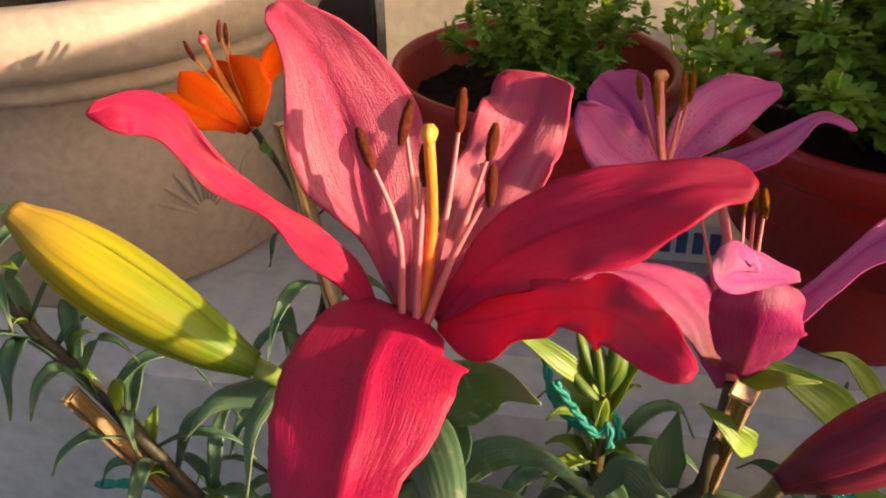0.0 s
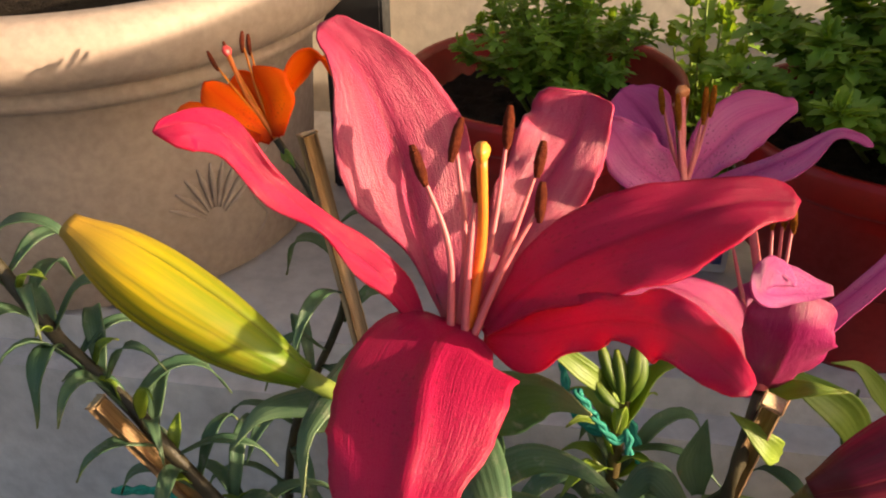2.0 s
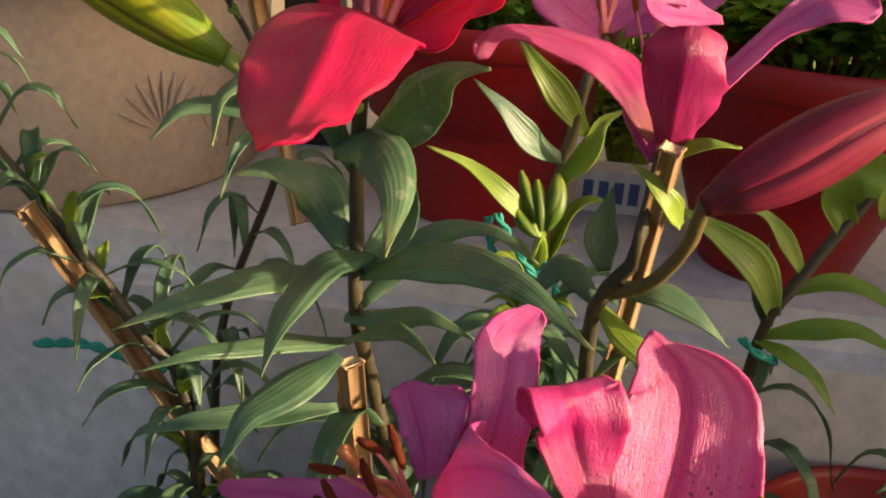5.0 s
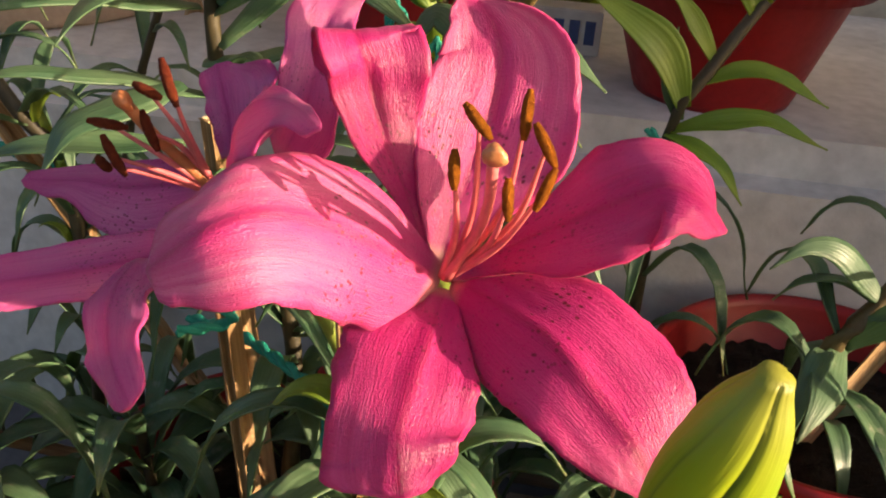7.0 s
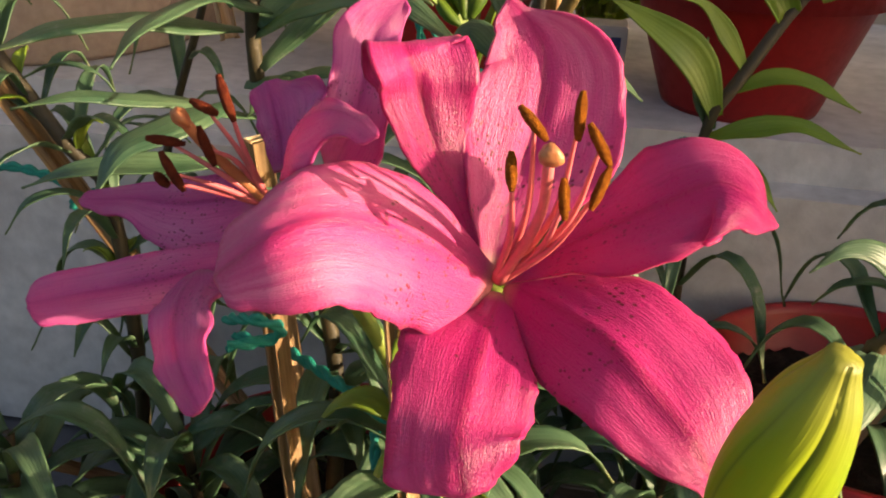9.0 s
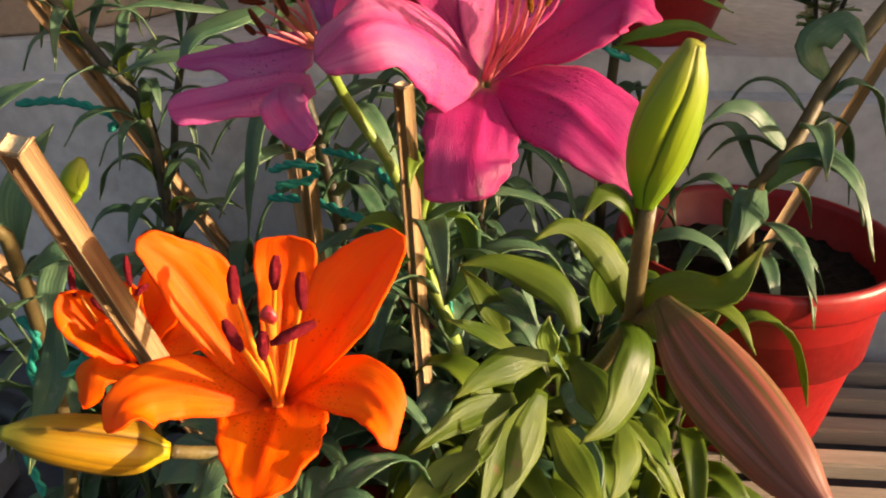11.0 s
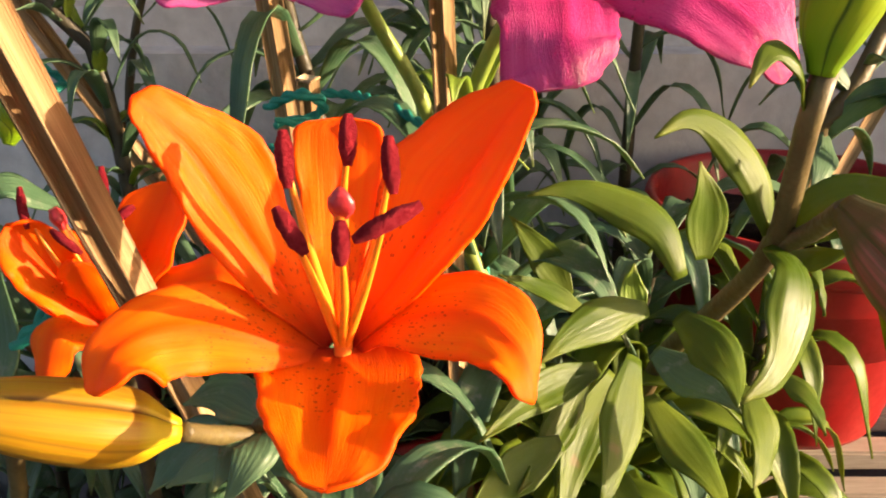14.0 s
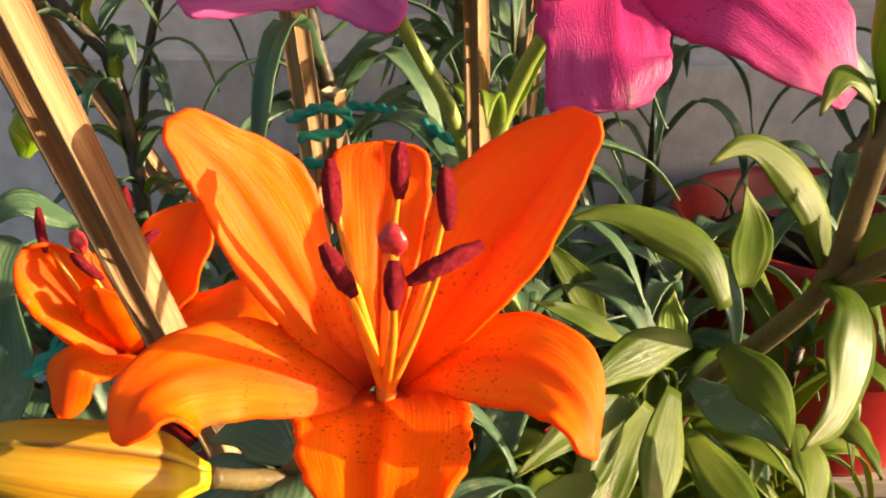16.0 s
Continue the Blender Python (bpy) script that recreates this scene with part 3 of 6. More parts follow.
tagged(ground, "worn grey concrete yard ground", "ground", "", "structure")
# Floor under the pots, raised as a step to fit the camera's view.
ledge = part("ledge", box((-1.6, 0.645, FLOOR - 0.02), (2.2, 1.04, LEDGE), 0.025), CONCRETE)
tagged(ledge, "worn pale concrete under the pots, raised as a ledge to fit the view", "ledge", "", "structure")
wall = part("wall_north", box((-1.6, 1.04, FLOOR - 0.02), (2.2, 1.24, 2.2), 0.004), PLASTER)
tagged(wall, "cream plastered garden wall lit by low sun", "wall", "", "structure")

# Unseen pier, added to keep low sun off planter and pots.
pier = part("wall_east", box((0.80, 0.49, FLOOR - 0.02), (0.92, 0.675, 1.115), 0.006), PLASTER)
tagged(pier, "unseen plastered pier added to shade the planter and pots", "wall", "", "structure")
# Unseen low wall, added to shade the ledge and lower pots.
parapet = part("wall_east_low", box((0.805, 0.675, FLOOR - 0.02), (0.915, 1.038, 0.95), 0.006), PLASTER)
tagged(parapet, "unseen low plastered wall added to shade the ledge", "wall", "", "structure")
# Unseen base, added only to link up with the shading walls.
base_wall = part("wall_east_base", box((0.805, -0.60, FLOOR - 0.02), (0.915, 0.49, 0.56), 0.006), PLASTER)
tagged(base_wall, "unseen low plastered base added to link the shading walls", "wall", "", "structure")

# ---- pots ----
PB = (-0.145, 0.82, LEDGE)
beige = thing("planter", PB, "large beige plastic planter with rolled rim and raised shell ornament", "planter")
part("body", lathe([(0, 0), (0.150, 0), (0.156, 0.004), (0.160, 0.06), (0.163, 0.11), (0.1645, 0.138), (0.1665, 0.1395), (0.1665, 0.144), (0.170, 0.1455), (0.177, 0.150), (0.1785, 0.155), (0.176, 0.1595), (0.1805, 0.1615), (0.191, 0.166), (0.198, 0.174), (0.2005, 0.186), (0.198, 0.197), (0.190, 0.2035), (0.179, 0.2045), (0.171, 0.200), (0.166, 0.19), (0.155, 0.1), (0, 0.1)], PB, 128), BEIGE_POT, beige)
part("soil", lathe([(0, 0.180), (0.08, 0.182), (0.1655, 0.176)], PB, 48), SOIL, beige)


def on_planter(angle, z, out=0.0):
    """A place on the planter's side; angle in degrees from the -y direction towards +x."""
    r = 0.156 + 0.01 * z / 0.15 + out
    a = radians(angle)
    return (PB[0] + r * math.sin(a), PB[1] - r * math.cos(a), PB[2] + z)


for k in range(9):
    a = radians(-64 + 16 * k)
    c0, z0 = 53, 0.047
    pts = [on_planter(c0 + 3 * math.sin(a), z0 + 0.012 * math.cos(a), 0.0005), on_planter(c0 + 8 * math.sin(a), z0 + 0.032 * math.cos(a), 0.0012), on_planter(c0 + 12 * math.sin(a), z0 + 0.044 * math.cos(a), 0.0002)]
    part("shell_rib", tube(pts, [0.0006, 0.0014, 0.0019, 0.0007], 8, 10), BEIGE_POT, beige)
part("vine_ornament", tube([on_planter(70, 0.084, 0.0), on_planter(64, 0.072, 0.0003), on_planter(65, 0.052, 0.0003), on_planter(69, 0.034, 0.0003), on_planter(64, 0.018, 0.0)], [0.0009, 0.0012, 0.0012, 0.0008], 8, 24), BEIGE_POT, beige)
red_pot((0.188, 0.785, LEDGE), 0.090, 0.140, "red plastic pot of feathery green chrysanthemum on the ledge", taper=0.6)
red_pot((0.392, 0.742, LEDGE), 0.096, 0.143, "red plastic pot of bushy green chrysanthemum on the ledge", taper=0.52)
red_pot((0.45, 0.555, DECK), 0.088, 0.13, "red plastic pot of dark soil on weathered slats", taper=0.66)
red_pot((0.20, 0.47, FLOOR), 0.10, 0.13, "red plastic pot under the crimson lily", taper=0.7)
red_pot((0.235, 0.26, FLOOR), 0.075, 0.12, "small red plastic pot under the orange lily", taper=0.7)

# weathered slats under the front pot
deck = thing("pallet", (0.62, 0.45, FLOOR), "weathered pale wooden slat pallet on the ground", "pallet")
for k in range(12):
    y = 0.20 + 0.037 * k
    part("slat", box((0.30, y, DECK - 0.012), (0.98, y + 0.017, DECK), 0.0015), PALLET, deck)
for x in (0.34, 0.62, 0.92):
    part("bearer", box((x, 0.20, FLOOR), (x + 0.03, 0.63, DECK - 0.012), 0.001), PALLET, deck)

# things low at the ledge's foot
block = part("concrete_block", box((-0.20, 0.36, FLOOR), (-0.030, 0.495, FLOOR + 0.035), 0.006), CONCRETE)
tagged(block, "pale chipped concrete block on the ground", "block")
hose = part("hose", tube([(-0.40, 0.62, FLOOR + 0.012), (-0.16, 0.585, FLOOR + 0.012), (-0.02, 0.525, FLOOR + 0.012), (0.03, 0.46, FLOOR + 0.012), (0.06, 0.30, FLOOR + 0.012)], [0.012, 0.012, 0.012], 12, 40), DARK)
tagged(hose, "black rubber hose lying on the ground", "hose")
# Black upright, added to fill the dark gap beside the planter.
gap = part("iron_post", box((0.02, 0.87, LEDGE), (0.064, 0.90, 2.0), 0.002), DARK)
tagged(gap, "black upright filling the dark gap behind the planter", "post")

# Box standing in for an unidentified blue-and-white strip.
pack = thing("carton", (0.285, 0.80, LEDGE), "small white box with dark blue bars, stand-in for a blue-and-white strip", "carton")
part("body", box((0.262, 0.790, LEDGE), (0.320, 0.815, LEDGE + 0.031), 0.001), WHITE, pack)
for k in range(5):
    part("printed_bar", box((0.2655 + 0.0108 * k, 0.7885, LEDGE + 0.008), (0.2725 + 0.0108 * k, 0.7898, LEDGE + 0.024)), BLUE, pack)


# ---- chrysanthemums ----
def lobed_leaf(verts, faces, uvs, at, way, up, size, rng):
    """One deeply lobed leaf, added to the lists."""
    side = way.cross(up).normalized()
    nor = side.cross(way)
    outline = [(0, 0.05), (0.18, 0.1), (0.3, 0.34), (0.14, 0.36), (0.36, 0.62), (0.15, 0.62), (0.2, 0.86), (0, 1.0)]
    ring = outline + [(-x, y) for x, y in outline[-2:0:-1]]
    i0 = len(verts)
    verts.append(at + way * size * 0.45 - nor * size * 0.06)
    uvs.append((0.5, 0.45))
    for x, y in ring:
        verts.append(at + side * x * size + way * y * size + nor * size * (0.35 * abs(x) - 0.25 * y * y + rng.uniform(-0.03, 0.03)))
        uvs.append((0.5 + x, y))
    n = len(ring)
    for k in range(n):
        faces.append((i0, i0 + 1 + k, i0 + 1 + (k + 1) % n))


def chrysanthemum(at, radius, height, count, size, label, seed):
    """A bush of lobed leaves on thin stalks."""
    rng = random.Random(seed)
    bush = thing("chrysanthemum", at, label, "chrysanthemum", "chrysanthemums")
    c = Vector(at)
    verts, faces, uvs = [], [], []
    for k in range(26):
        a, q = k * 2.399, math.sqrt((k + 0.5) / 26)
        lean = Vector((math.cos(a), math.sin(a), 0)) * q
        top = c + lean * radius * 0.95 + Vector((0, 0, height * (1.0 - 0.62 * q * q) * rng.uniform(0.7, 1.1)))
        foot = c + lean * radius * 0.25
        mid = foot.lerp(top, 0.5) - lean * radius * 0.12
        part("stalk", tube([tuple(foot), tuple(mid), tuple(top)], [0.0016, 0.0013, 0.0009], 6, 8), STEM_PALE, bush)
        line = through_points([tuple(foot), tuple(mid), tuple(top)], 30)
        for j in range(count // 26):
            v = rng.uniform(0.3, 1.0)
            p = line[int(v * 29)]
            b = rng.uniform(0, 6.283)
            way = (Vector((math.cos(b), math.sin(b), rng.uniform(-0.2, 0.9))) + lean * 0.5).normalized()
            lobed_leaf(verts, faces, uvs, p, way, (Vector((0, 0, 1)) + way * 0.1).normalized(), size * rng.uniform(0.6, 1.2), rng)
        for j in range(5):
            b = rng.uniform(0, 6.283)
            way = Vector((math.cos(b) * 0.5, math.sin(b) * 0.5, 1)).normalized()
            lobed_leaf(verts, faces, uvs, top, way, Vector((math.cos(b), math.sin(b), -0.3)).normalized(), size * rng.uniform(0.5, 0.9), rng)
    me = bpy.data.meshes.new("foliage")
    me.from_pydata([tuple(v) for v in verts], [], faces)
    layer = me.uv_layers.new(name="UVMap")
    for loop in me.loops:
        layer.data[loop.index].uv = uvs[loop.vertex_index]
    smooth(me)
    tagged(part("foliage", me, MUM_LEAF, bush, "dense lobed green leaves"), kind="stuff")
    return bush


chrysanthemum((0.196, 0.792, LEDGE + 0.110), 0.066, 0.115, 1500, 0.012, "young chrysanthemum with feathery bright green leaves in its pot", 3)
chrysanthemum((0.408, 0.750, LEDGE + 0.115), 0.128, 0.140, 3400, 0.018, "bushy chrysanthemum with lobed green leaves filling its pot", 5)
chrysanthemum((0.300, 0.88, LEDGE), 0.050, 0.165, 400, 0.022, "pale young chrysanthemum between the red pots", 7)
chrysanthemum((-0.19, 0.87, LEDGE + 0.175), 0.10, 0.05, 300, 0.022, "low green seedlings growing in the beige planter", 9)

# ---- the crimson lily ----
red_lily = thing("lily_plant", (0.20, 0.47, FLOOR + 0.10), "tall lily with a crimson flower and yellow bud", "lily", "lilies")
RSTEM = [(0.188, 0.445, 0.941), (0.181, 0.450, 0.930), (0.177, 0.462, 0.899), (0.176, 0.469, 0.869), (0.176, 0.470, 0.835), (0.179, 0.492, 0.790), (0.198, 0.490, 0.700), (0.20, 0.47, FLOOR + 0.10)]
stalk(red_lily, RSTEM, 0.0026, 0.0042)
fl = pistil(red_lily, (0.188, 0.443, 0.953), (0.191, 0.452, 0.981), (0.190, 0.456, 1.007), STYLE_ORANGE, STIGMA, 0.0016, 0.0029)
part("petal", petal([(0.1845, 0.4454, 0.9539), (0.1775, 0.4518, 0.9610), (0.1721, 0.4604, 0.9712), (0.1672, 0.4690, 0.9837), (0.1597, 0.4780, 0.9998), (0.1509, 0.4837, 1.0153), (0.1436, 0.4853, 1.0249), (0.1366, 0.4855, 1.0314)], [2.0, 1.3, 4.9, 17.0, 18.5, 14.5, 8.7, 4.9, 0.4], [4.7, 13.3, 18.2, 21.0, 21.7, 18.4, 13.4, 8.0, 0.4], [(0.35, -1, 0.3), (0.35, -1, 0.25), (0.2, -1, 0.4)], (0.16, 0.16), ridge=0.04, ruffle=0.0012), RED_LIT, fl, thick=0.0009)
part("petal", petal([(0.1898, 0.4466, 0.9547), (0.1950, 0.4624, 0.9662), (0.2018, 0.4782, 0.9779), (0.2092, 0.4914, 0.9877), (0.2145, 0.4997, 0.9960), (0.2174, 0.5082, 1.0059)], [2.9, 4.7, 7.2, 10.7, 13.5, 15.6, 17.3, 16.4, 0.4], [3.6, 7.6, 10.8, 13.6, 15.1, 14.4, 11.3, 10.5, 0.4], [(-0.35, -1, 0.3), (-0.3, -1, 0.3)], (0.12, 0.18), ridge=0.05, ruffle=0.003, waves=4), RED_LIT, fl, thick=0.0009)
part("petal", petal([(0.1933, 0.4449, 0.9547), (0.2044, 0.4494, 0.9686), (0.2189, 0.4528, 0.9791), (0.2340, 0.4558, 0.9863), (0.2490, 0.4589, 0.9920), (0.2640, 0.4623, 0.9960), (0.2779, 0.4636, 0.9962)], [2.2, 4.8, 10.4, 13.9, 13.2, 11.0, 7.7, 5.8, 0.4], [2.0, 6.9, 12.3, 18.3, 19.3, 16.1, 11.6, 7.3, 0.4], [(-0.35, -0.6, 0.9), (-0.3, -0.55, 1), (-0.1, -0.5, 1)], (0.16, 0.12), ridge=0.04, ruffle=0.0012), RED, fl, thick=0.0009)
part("petal", petal([(0.1938, 0.4461, 0.9520), (0.2064, 0.4417, 0.9582), (0.2188, 0.4356, 0.9671), (0.2302, 0.4277, 0.9757), (0.2405, 0.4179, 0.9822), (0.2489, 0.4071, 0.9847), (0.2549, 0.3993, 0.9840), (0.2588, 0.3937, 0.9827)], [3.2, 8.8, 9.2, 8.2, 9.0, 9.8, 7.1, 5.2, 0.4], [2.0, 10.9, 9.7, 6.8, 6.4, 8.6, 7.2, 4.1, 0.4], [(-0.3, -0.6, 1), (-0.2, -0.7, 1), (0.1, -0.7, 1)], (-0.08, -0.12), ridge=0.035, ruffle=0.003, waves=4), RED, fl, thick=0.0009)
part("petal", petal([(0.1887, 0.4424, 0.9562), (0.1826, 0.4324, 0.9594), (0.1808, 0.4166, 0.9572), (0.1815, 0.3995, 0.9513), (0.1810, 0.3838, 0.9458), (0.1823, 0.3655, 0.9443), (0.1836, 0.3500, 0.9444)], [10.4, 23.2, 23.3, 20.7, 14.7, 13.1, 10.8, 8.8, 0.4], [8.3, 20.0, 23.9, 25.1, 20.9, 15.1, 10.2, 5.9, 0.4], [(0, -0.2, 1), (0, -0.7, 0.8), (0, -1, 0.5), (0, -1, 0.4)], (-0.14, -0.14), ridge=-0.05, ruffle=0.0012), RED, fl, thick=0.0009)
part("petal", petal([(0.1744, 0.4443, 0.9551), (0.1661, 0.4460, 0.9667), (0.1541, 0.4454, 0.9786), (0.1417, 0.4432, 0.9921), (0.1318, 0.4401, 1.0040), (0.1241, 0.4381, 1.0153), (0.1162, 0.4334, 1.0214), (0.1097, 0.4260, 1.0210)], [2.0, 3.6, 5.1, 2.0, 5.6, 4.5, 6.6, 9.5, 0.4], [2.4, 5.3, 5.7, 3.6, 3.2, 4.2, 5.4, 2.4, 0.4], [(0.5, -0.6, 1), (0.5, -0.7, 0.7), (0.2, -0.9, 0.6), (-0.1, -0.6, 1)], (0.1, 0.22), ridge=0.04, ruffle=0.002), RED, fl, thick=0.0009)
stamen(fl, (0.184, 0.440, 0.954), (0.182, 0.449, 0.980), (0.175, 0.452, 0.998), (0.170, 0.457, 1.008), FIL_PINK, ANTHER_RED)
stamen(fl, (0.186, 0.442, 0.952), (0.186, 0.454, 0.979), (0.180, 0.464, 1.000), (0.182, 0.471, 1.011), FIL_PINK, ANTHER_RED)
stamen(fl, (0.188, 0.443, 0.952), (0.193, 0.460, 0.978), (0.195, 0.475, 1.000), (0.195, 0.482, 1.011), FIL_PINK, ANTHER_RED)
stamen(fl, (0.190, 0.442, 0.953), (0.198, 0.455, 0.976), (0.205, 0.466, 0.996), (0.206, 0.472, 1.005), FIL_PINK, ANTHER_RED)
stamen(fl, (0.190, 0.440, 0.954), (0.197, 0.448, 0.973), (0.207, 0.454, 0.988), (0.207, 0.460, 0.998), FIL_PINK, ANTHER_RED)
stamen(fl, (0.188, 0.440, 0.954), (0.188, 0.448, 0.976), (0.189, 0.454, 0.993), (0.188, 0.460, 1.003), FIL_PINK, ANTHER_RED)
bud(red_lily, [(0.1425, 0.4284, 0.9442), (0.1286, 0.4276, 0.9526), (0.1023, 0.4286, 0.9695), (0.0759, 0.4307, 0.9885)], 0.0117, BUD_YELLOW, shape=(0.34, 0.66, 0.88, 0.99, 0.97, 0.76, 0.32), spin=-0.4)
stalk(red_lily, [(0.1805, 0.449, 0.926), (0.170, 0.437, 0.931), (0.156, 0.4295, 0.9365), (0.1422, 0.4284, 0.9444)], 0.0024, 0.0030, STEM_PALE, "bud_stalk")
leaf(red_lily, [(0.1801, 0.4580, 0.9091), (0.1966, 0.4456, 0.9254), (0.2129, 0.4312, 0.9439), (0.226, 0.419, 0.950)], 0.021, (0.3, -0.7, 0.6), None, -0.2)
leaf(red_lily, [(0.1701, 0.4562, 0.9079), (0.1880, 0.4375, 0.9178), (0.2005, 0.4138, 0.9130), (0.203, 0.388, 0.901)], 0.018, (0.2, -0.8, 0.6), None, -0.3)
leaf(red_lily, [(0.1717, 0.4673, 0.8652), (0.1601, 0.4730, 0.8856), (0.1460, 0.4670, 0.8946), (0.131, 0.458, 0.893)], 0.021, (-0.2, -0.6, 1), None, -0.2)
leaf(red_lily, [(0.1819, 0.4682, 0.8643), (0.1728, 0.4369, 0.8737), (0.1699, 0.4005, 0.8746), (0.171, 0.373, 0.866)], 0.019, (-0.2, -0.8, 0.6), None, -0.25)
leaf(red_lily, [(0.1718, 0.4659, 0.8565), (0.1500, 0.4349, 0.8656), (0.1322, 0.4123, 0.8663), (0.111, 0.400, 0.857)], 0.017, (-0.1, -0.5, 1), None, -0.2)
leaf(red_lily, [(0.1786, 0.4676, 0.8556), (0.2066, 0.4493, 0.8740), (0.2365, 0.4260, 0.8811), (0.265, 0.404, 0.871)], 0.020, (0.1, -0.6, 1), None, -0.2)
leaf(red_lily, [(0.1780, 0.4674, 0.8579), (0.1905, 0.4740, 0.8737), (0.1946, 0.4723, 0.8888), (0.192, 0.470, 0.902)], 0.014, (0.0, -1, 0.3))
leaf(red_lily, [(0.1709, 0.4776, 0.8191), (0.1536, 0.4467, 0.8334), (0.1338, 0.4201, 0.8412), (0.116, 0.404, 0.840)], 0.013, (-0.1, -0.5, 1), None, -0.2)
leaf(red_lily, [(0.178, 0.435, 0.838), (0.166, 0.412, 0.836), (0.156, 0.398, 0.832), (0.150, 0.387, 0.818)], 0.016, (-0.2, -0.7, 0.8), None, -0.2)
leaf(red_lily, [(0.1704, 0.4751, 0.8206), (0.1861, 0.4537, 0.8400), (0.2030, 0.4309, 0.8521), (0.216, 0.412, 0.854)], 0.014, (0.2, -0.6, 1), None, -0.2)
leaf(red_lily, [(0.178, 0.434, 0.816), (0.157, 0.421, 0.818), (0.133, 0.412, 0.818), (0.110, 0.411, 0.809)], 0.011, (-0.1, -0.5, 1))
leaf(red_lily, [(0.1767, 0.4605, 0.8991), (0.1580, 0.4482, 0.9370), (0.1469, 0.4171, 0.9366), (0.150, 0.396, 0.926)], 0.013, (-0.2, -0.8, 0.7), None, -0.3)
leaf(red_lily, [(0.1725, 0.4514, 0.9195), (0.1456, 0.4401, 0.9263), (0.1267, 0.4321, 0.9254), (0.118, 0.423, 0.916)], 0.013, (-0.1, -0.6, 1), None, -0.3)
leaf(red_lily, [(0.1783, 0.4674, 0.8420), (0.2019, 0.4815, 0.8674), (0.2242, 0.4734, 0.8770), (0.245, 0.460, 0.871)], 0.013, (0.2, -0.5, 1), None, -0.2)
leaf(red_lily, [(0.1719, 0.4678, 0.8354), (0.1906, 0.4652, 0.8391), (0.2066, 0.4580, 0.8455), (0.225, 0.448, 0.844)], 0.012, (0.2, -0.5, 1), None, -0.2)
whorl(red_lily, RSTEM, 22, 0.07, 0.013, random.Random(21), 0.5, 0.50, 0.86)

# ---- the mauve lilies behind it ----
mauve = thing("lily_plant", (0.25, 0.57, FLOOR + 0.10), "lily with an open mauve flower near the pots", "lily", "lilies")
MSTEM = [(0.262, 0.594, 0.927), (0.257, 0.574, 0.917), (0.251, 0.567, 0.880), (0.245, 0.558, 0.837), (0.245, 0.565, 0.72), (0.25, 0.57, FLOOR + 0.10)]
stalk(mauve, MSTEM, 0.0026, 0.004, STEM_BROWN)
fl = pistil(mauve, (0.261, 0.592, 0.930), (0.258, 0.599, 0.949), (0.256, 0.607, 0.968), FIL_PINK, STIGMA_BROWN)
part("petal", petal([(0.2573, 0.5941, 0.9301), (0.2528, 0.6022, 0.9394), (0.2457, 0.6114, 0.9509), (0.2309, 0.6196, 0.9630)], [4.1, 7.3, 10.1, 14.5, 16.1, 15.0, 12.4, 9.9, 0.4], [2.4, 3.4, 4.9, 6.7, 10.3, 13.8, 11.5, 6.2, 0.4], [(0.2, -1, 0.3), (0.2, -1, 0.3)], (0.12, 0.12), ridge=0.04), PURPLE, fl, thick=0.0009)
part("petal", blade([(0.260, 0.592, 0.929), (0.241, 0.588, 0.943), (0.224, 0.591, 0.962)], 0.024, (0.3, -1, 0.5), 0.12, 0.002, 0.35, 0.5, 0.5), PURPLE, fl, thick=0.0009)
part("petal", petal([(0.2620, 0.5952, 0.9312), (0.2721, 0.6064, 0.9416), (0.2860, 0.6182, 0.9522), (0.3082, 0.6276, 0.9586)], [2.6, 6.8, 10.9, 14.0, 13.8, 11.6, 7.9, 4.2, 0.4], [3.6, 6.1, 8.8, 11.7, 12.1, 10.4, 7.2, 4.2, 0.4], [(-0.2, -1, 0.4), (-0.2, -1, 0.4)], (0.14, 0.14), ridge=0.04), PURPLE, fl, thick=0.0009)
part("petal", petal([(0.2703, 0.5942, 0.9311), (0.2896, 0.5931, 0.9414), (0.3061, 0.5940, 0.9515), (0.3183, 0.5966, 0.9598), (0.3270, 0.5951, 0.9591), (0.3328, 0.5923, 0.9563)], [2.0, 3.8, 4.1, 3.5, 3.2, 1.9, 1.2, 1.6, 0.4], [4.4, 6.3, 8.2, 9.7, 7.6, 3.9, 3.1, 2.7, 0.4], [(0, -0.6, 1), (0, -0.8, 0.8)], (0.1, 0.1), ridge=0.03), PURPLE, fl, thick=0.0009)
for k, (lo, hi) in enumerate((((0.249, 0.602, 0.960), (0.247, 0.608, 0.970)), ((0.256, 0.596, 0.956), (0.254, 0.604, 0.969)), ((0.258, 0.607, 0.961), (0.258, 0.612, 0.970)), ((0.266, 0.601, 0.957), (0.266, 0.609, 0.971)), ((0.269, 0.607, 0.958), (0.270, 0.614, 0.970)))):
    stamen(fl, (0.261, 0.592, 0.930), tuple((Vector((0.261, 0.592, 0.930)) * 0.45 + Vector(lo) * 0.55)), lo, hi, FIL_PINK, ANTHER_ORANGE, 0.0009, 0.0016)
leaf(mauve, [(0.258, 0.570, 0.889), (0.243, 0.563, 0.909), (0.233, 0.561, 0.921), (0.223, 0.565, 0.932)], 0.014, (0, -1, 0.5), LEAF_BRIGHT, 0.1)
leaf(mauve, [(0.250, 0.565, 0.876), (0.235, 0.552, 0.888), (0.221, 0.546, 0.904), (0.208, 0.544, 0.915)], 0.013, (0, -0.8, 0.7), None, 0.1)
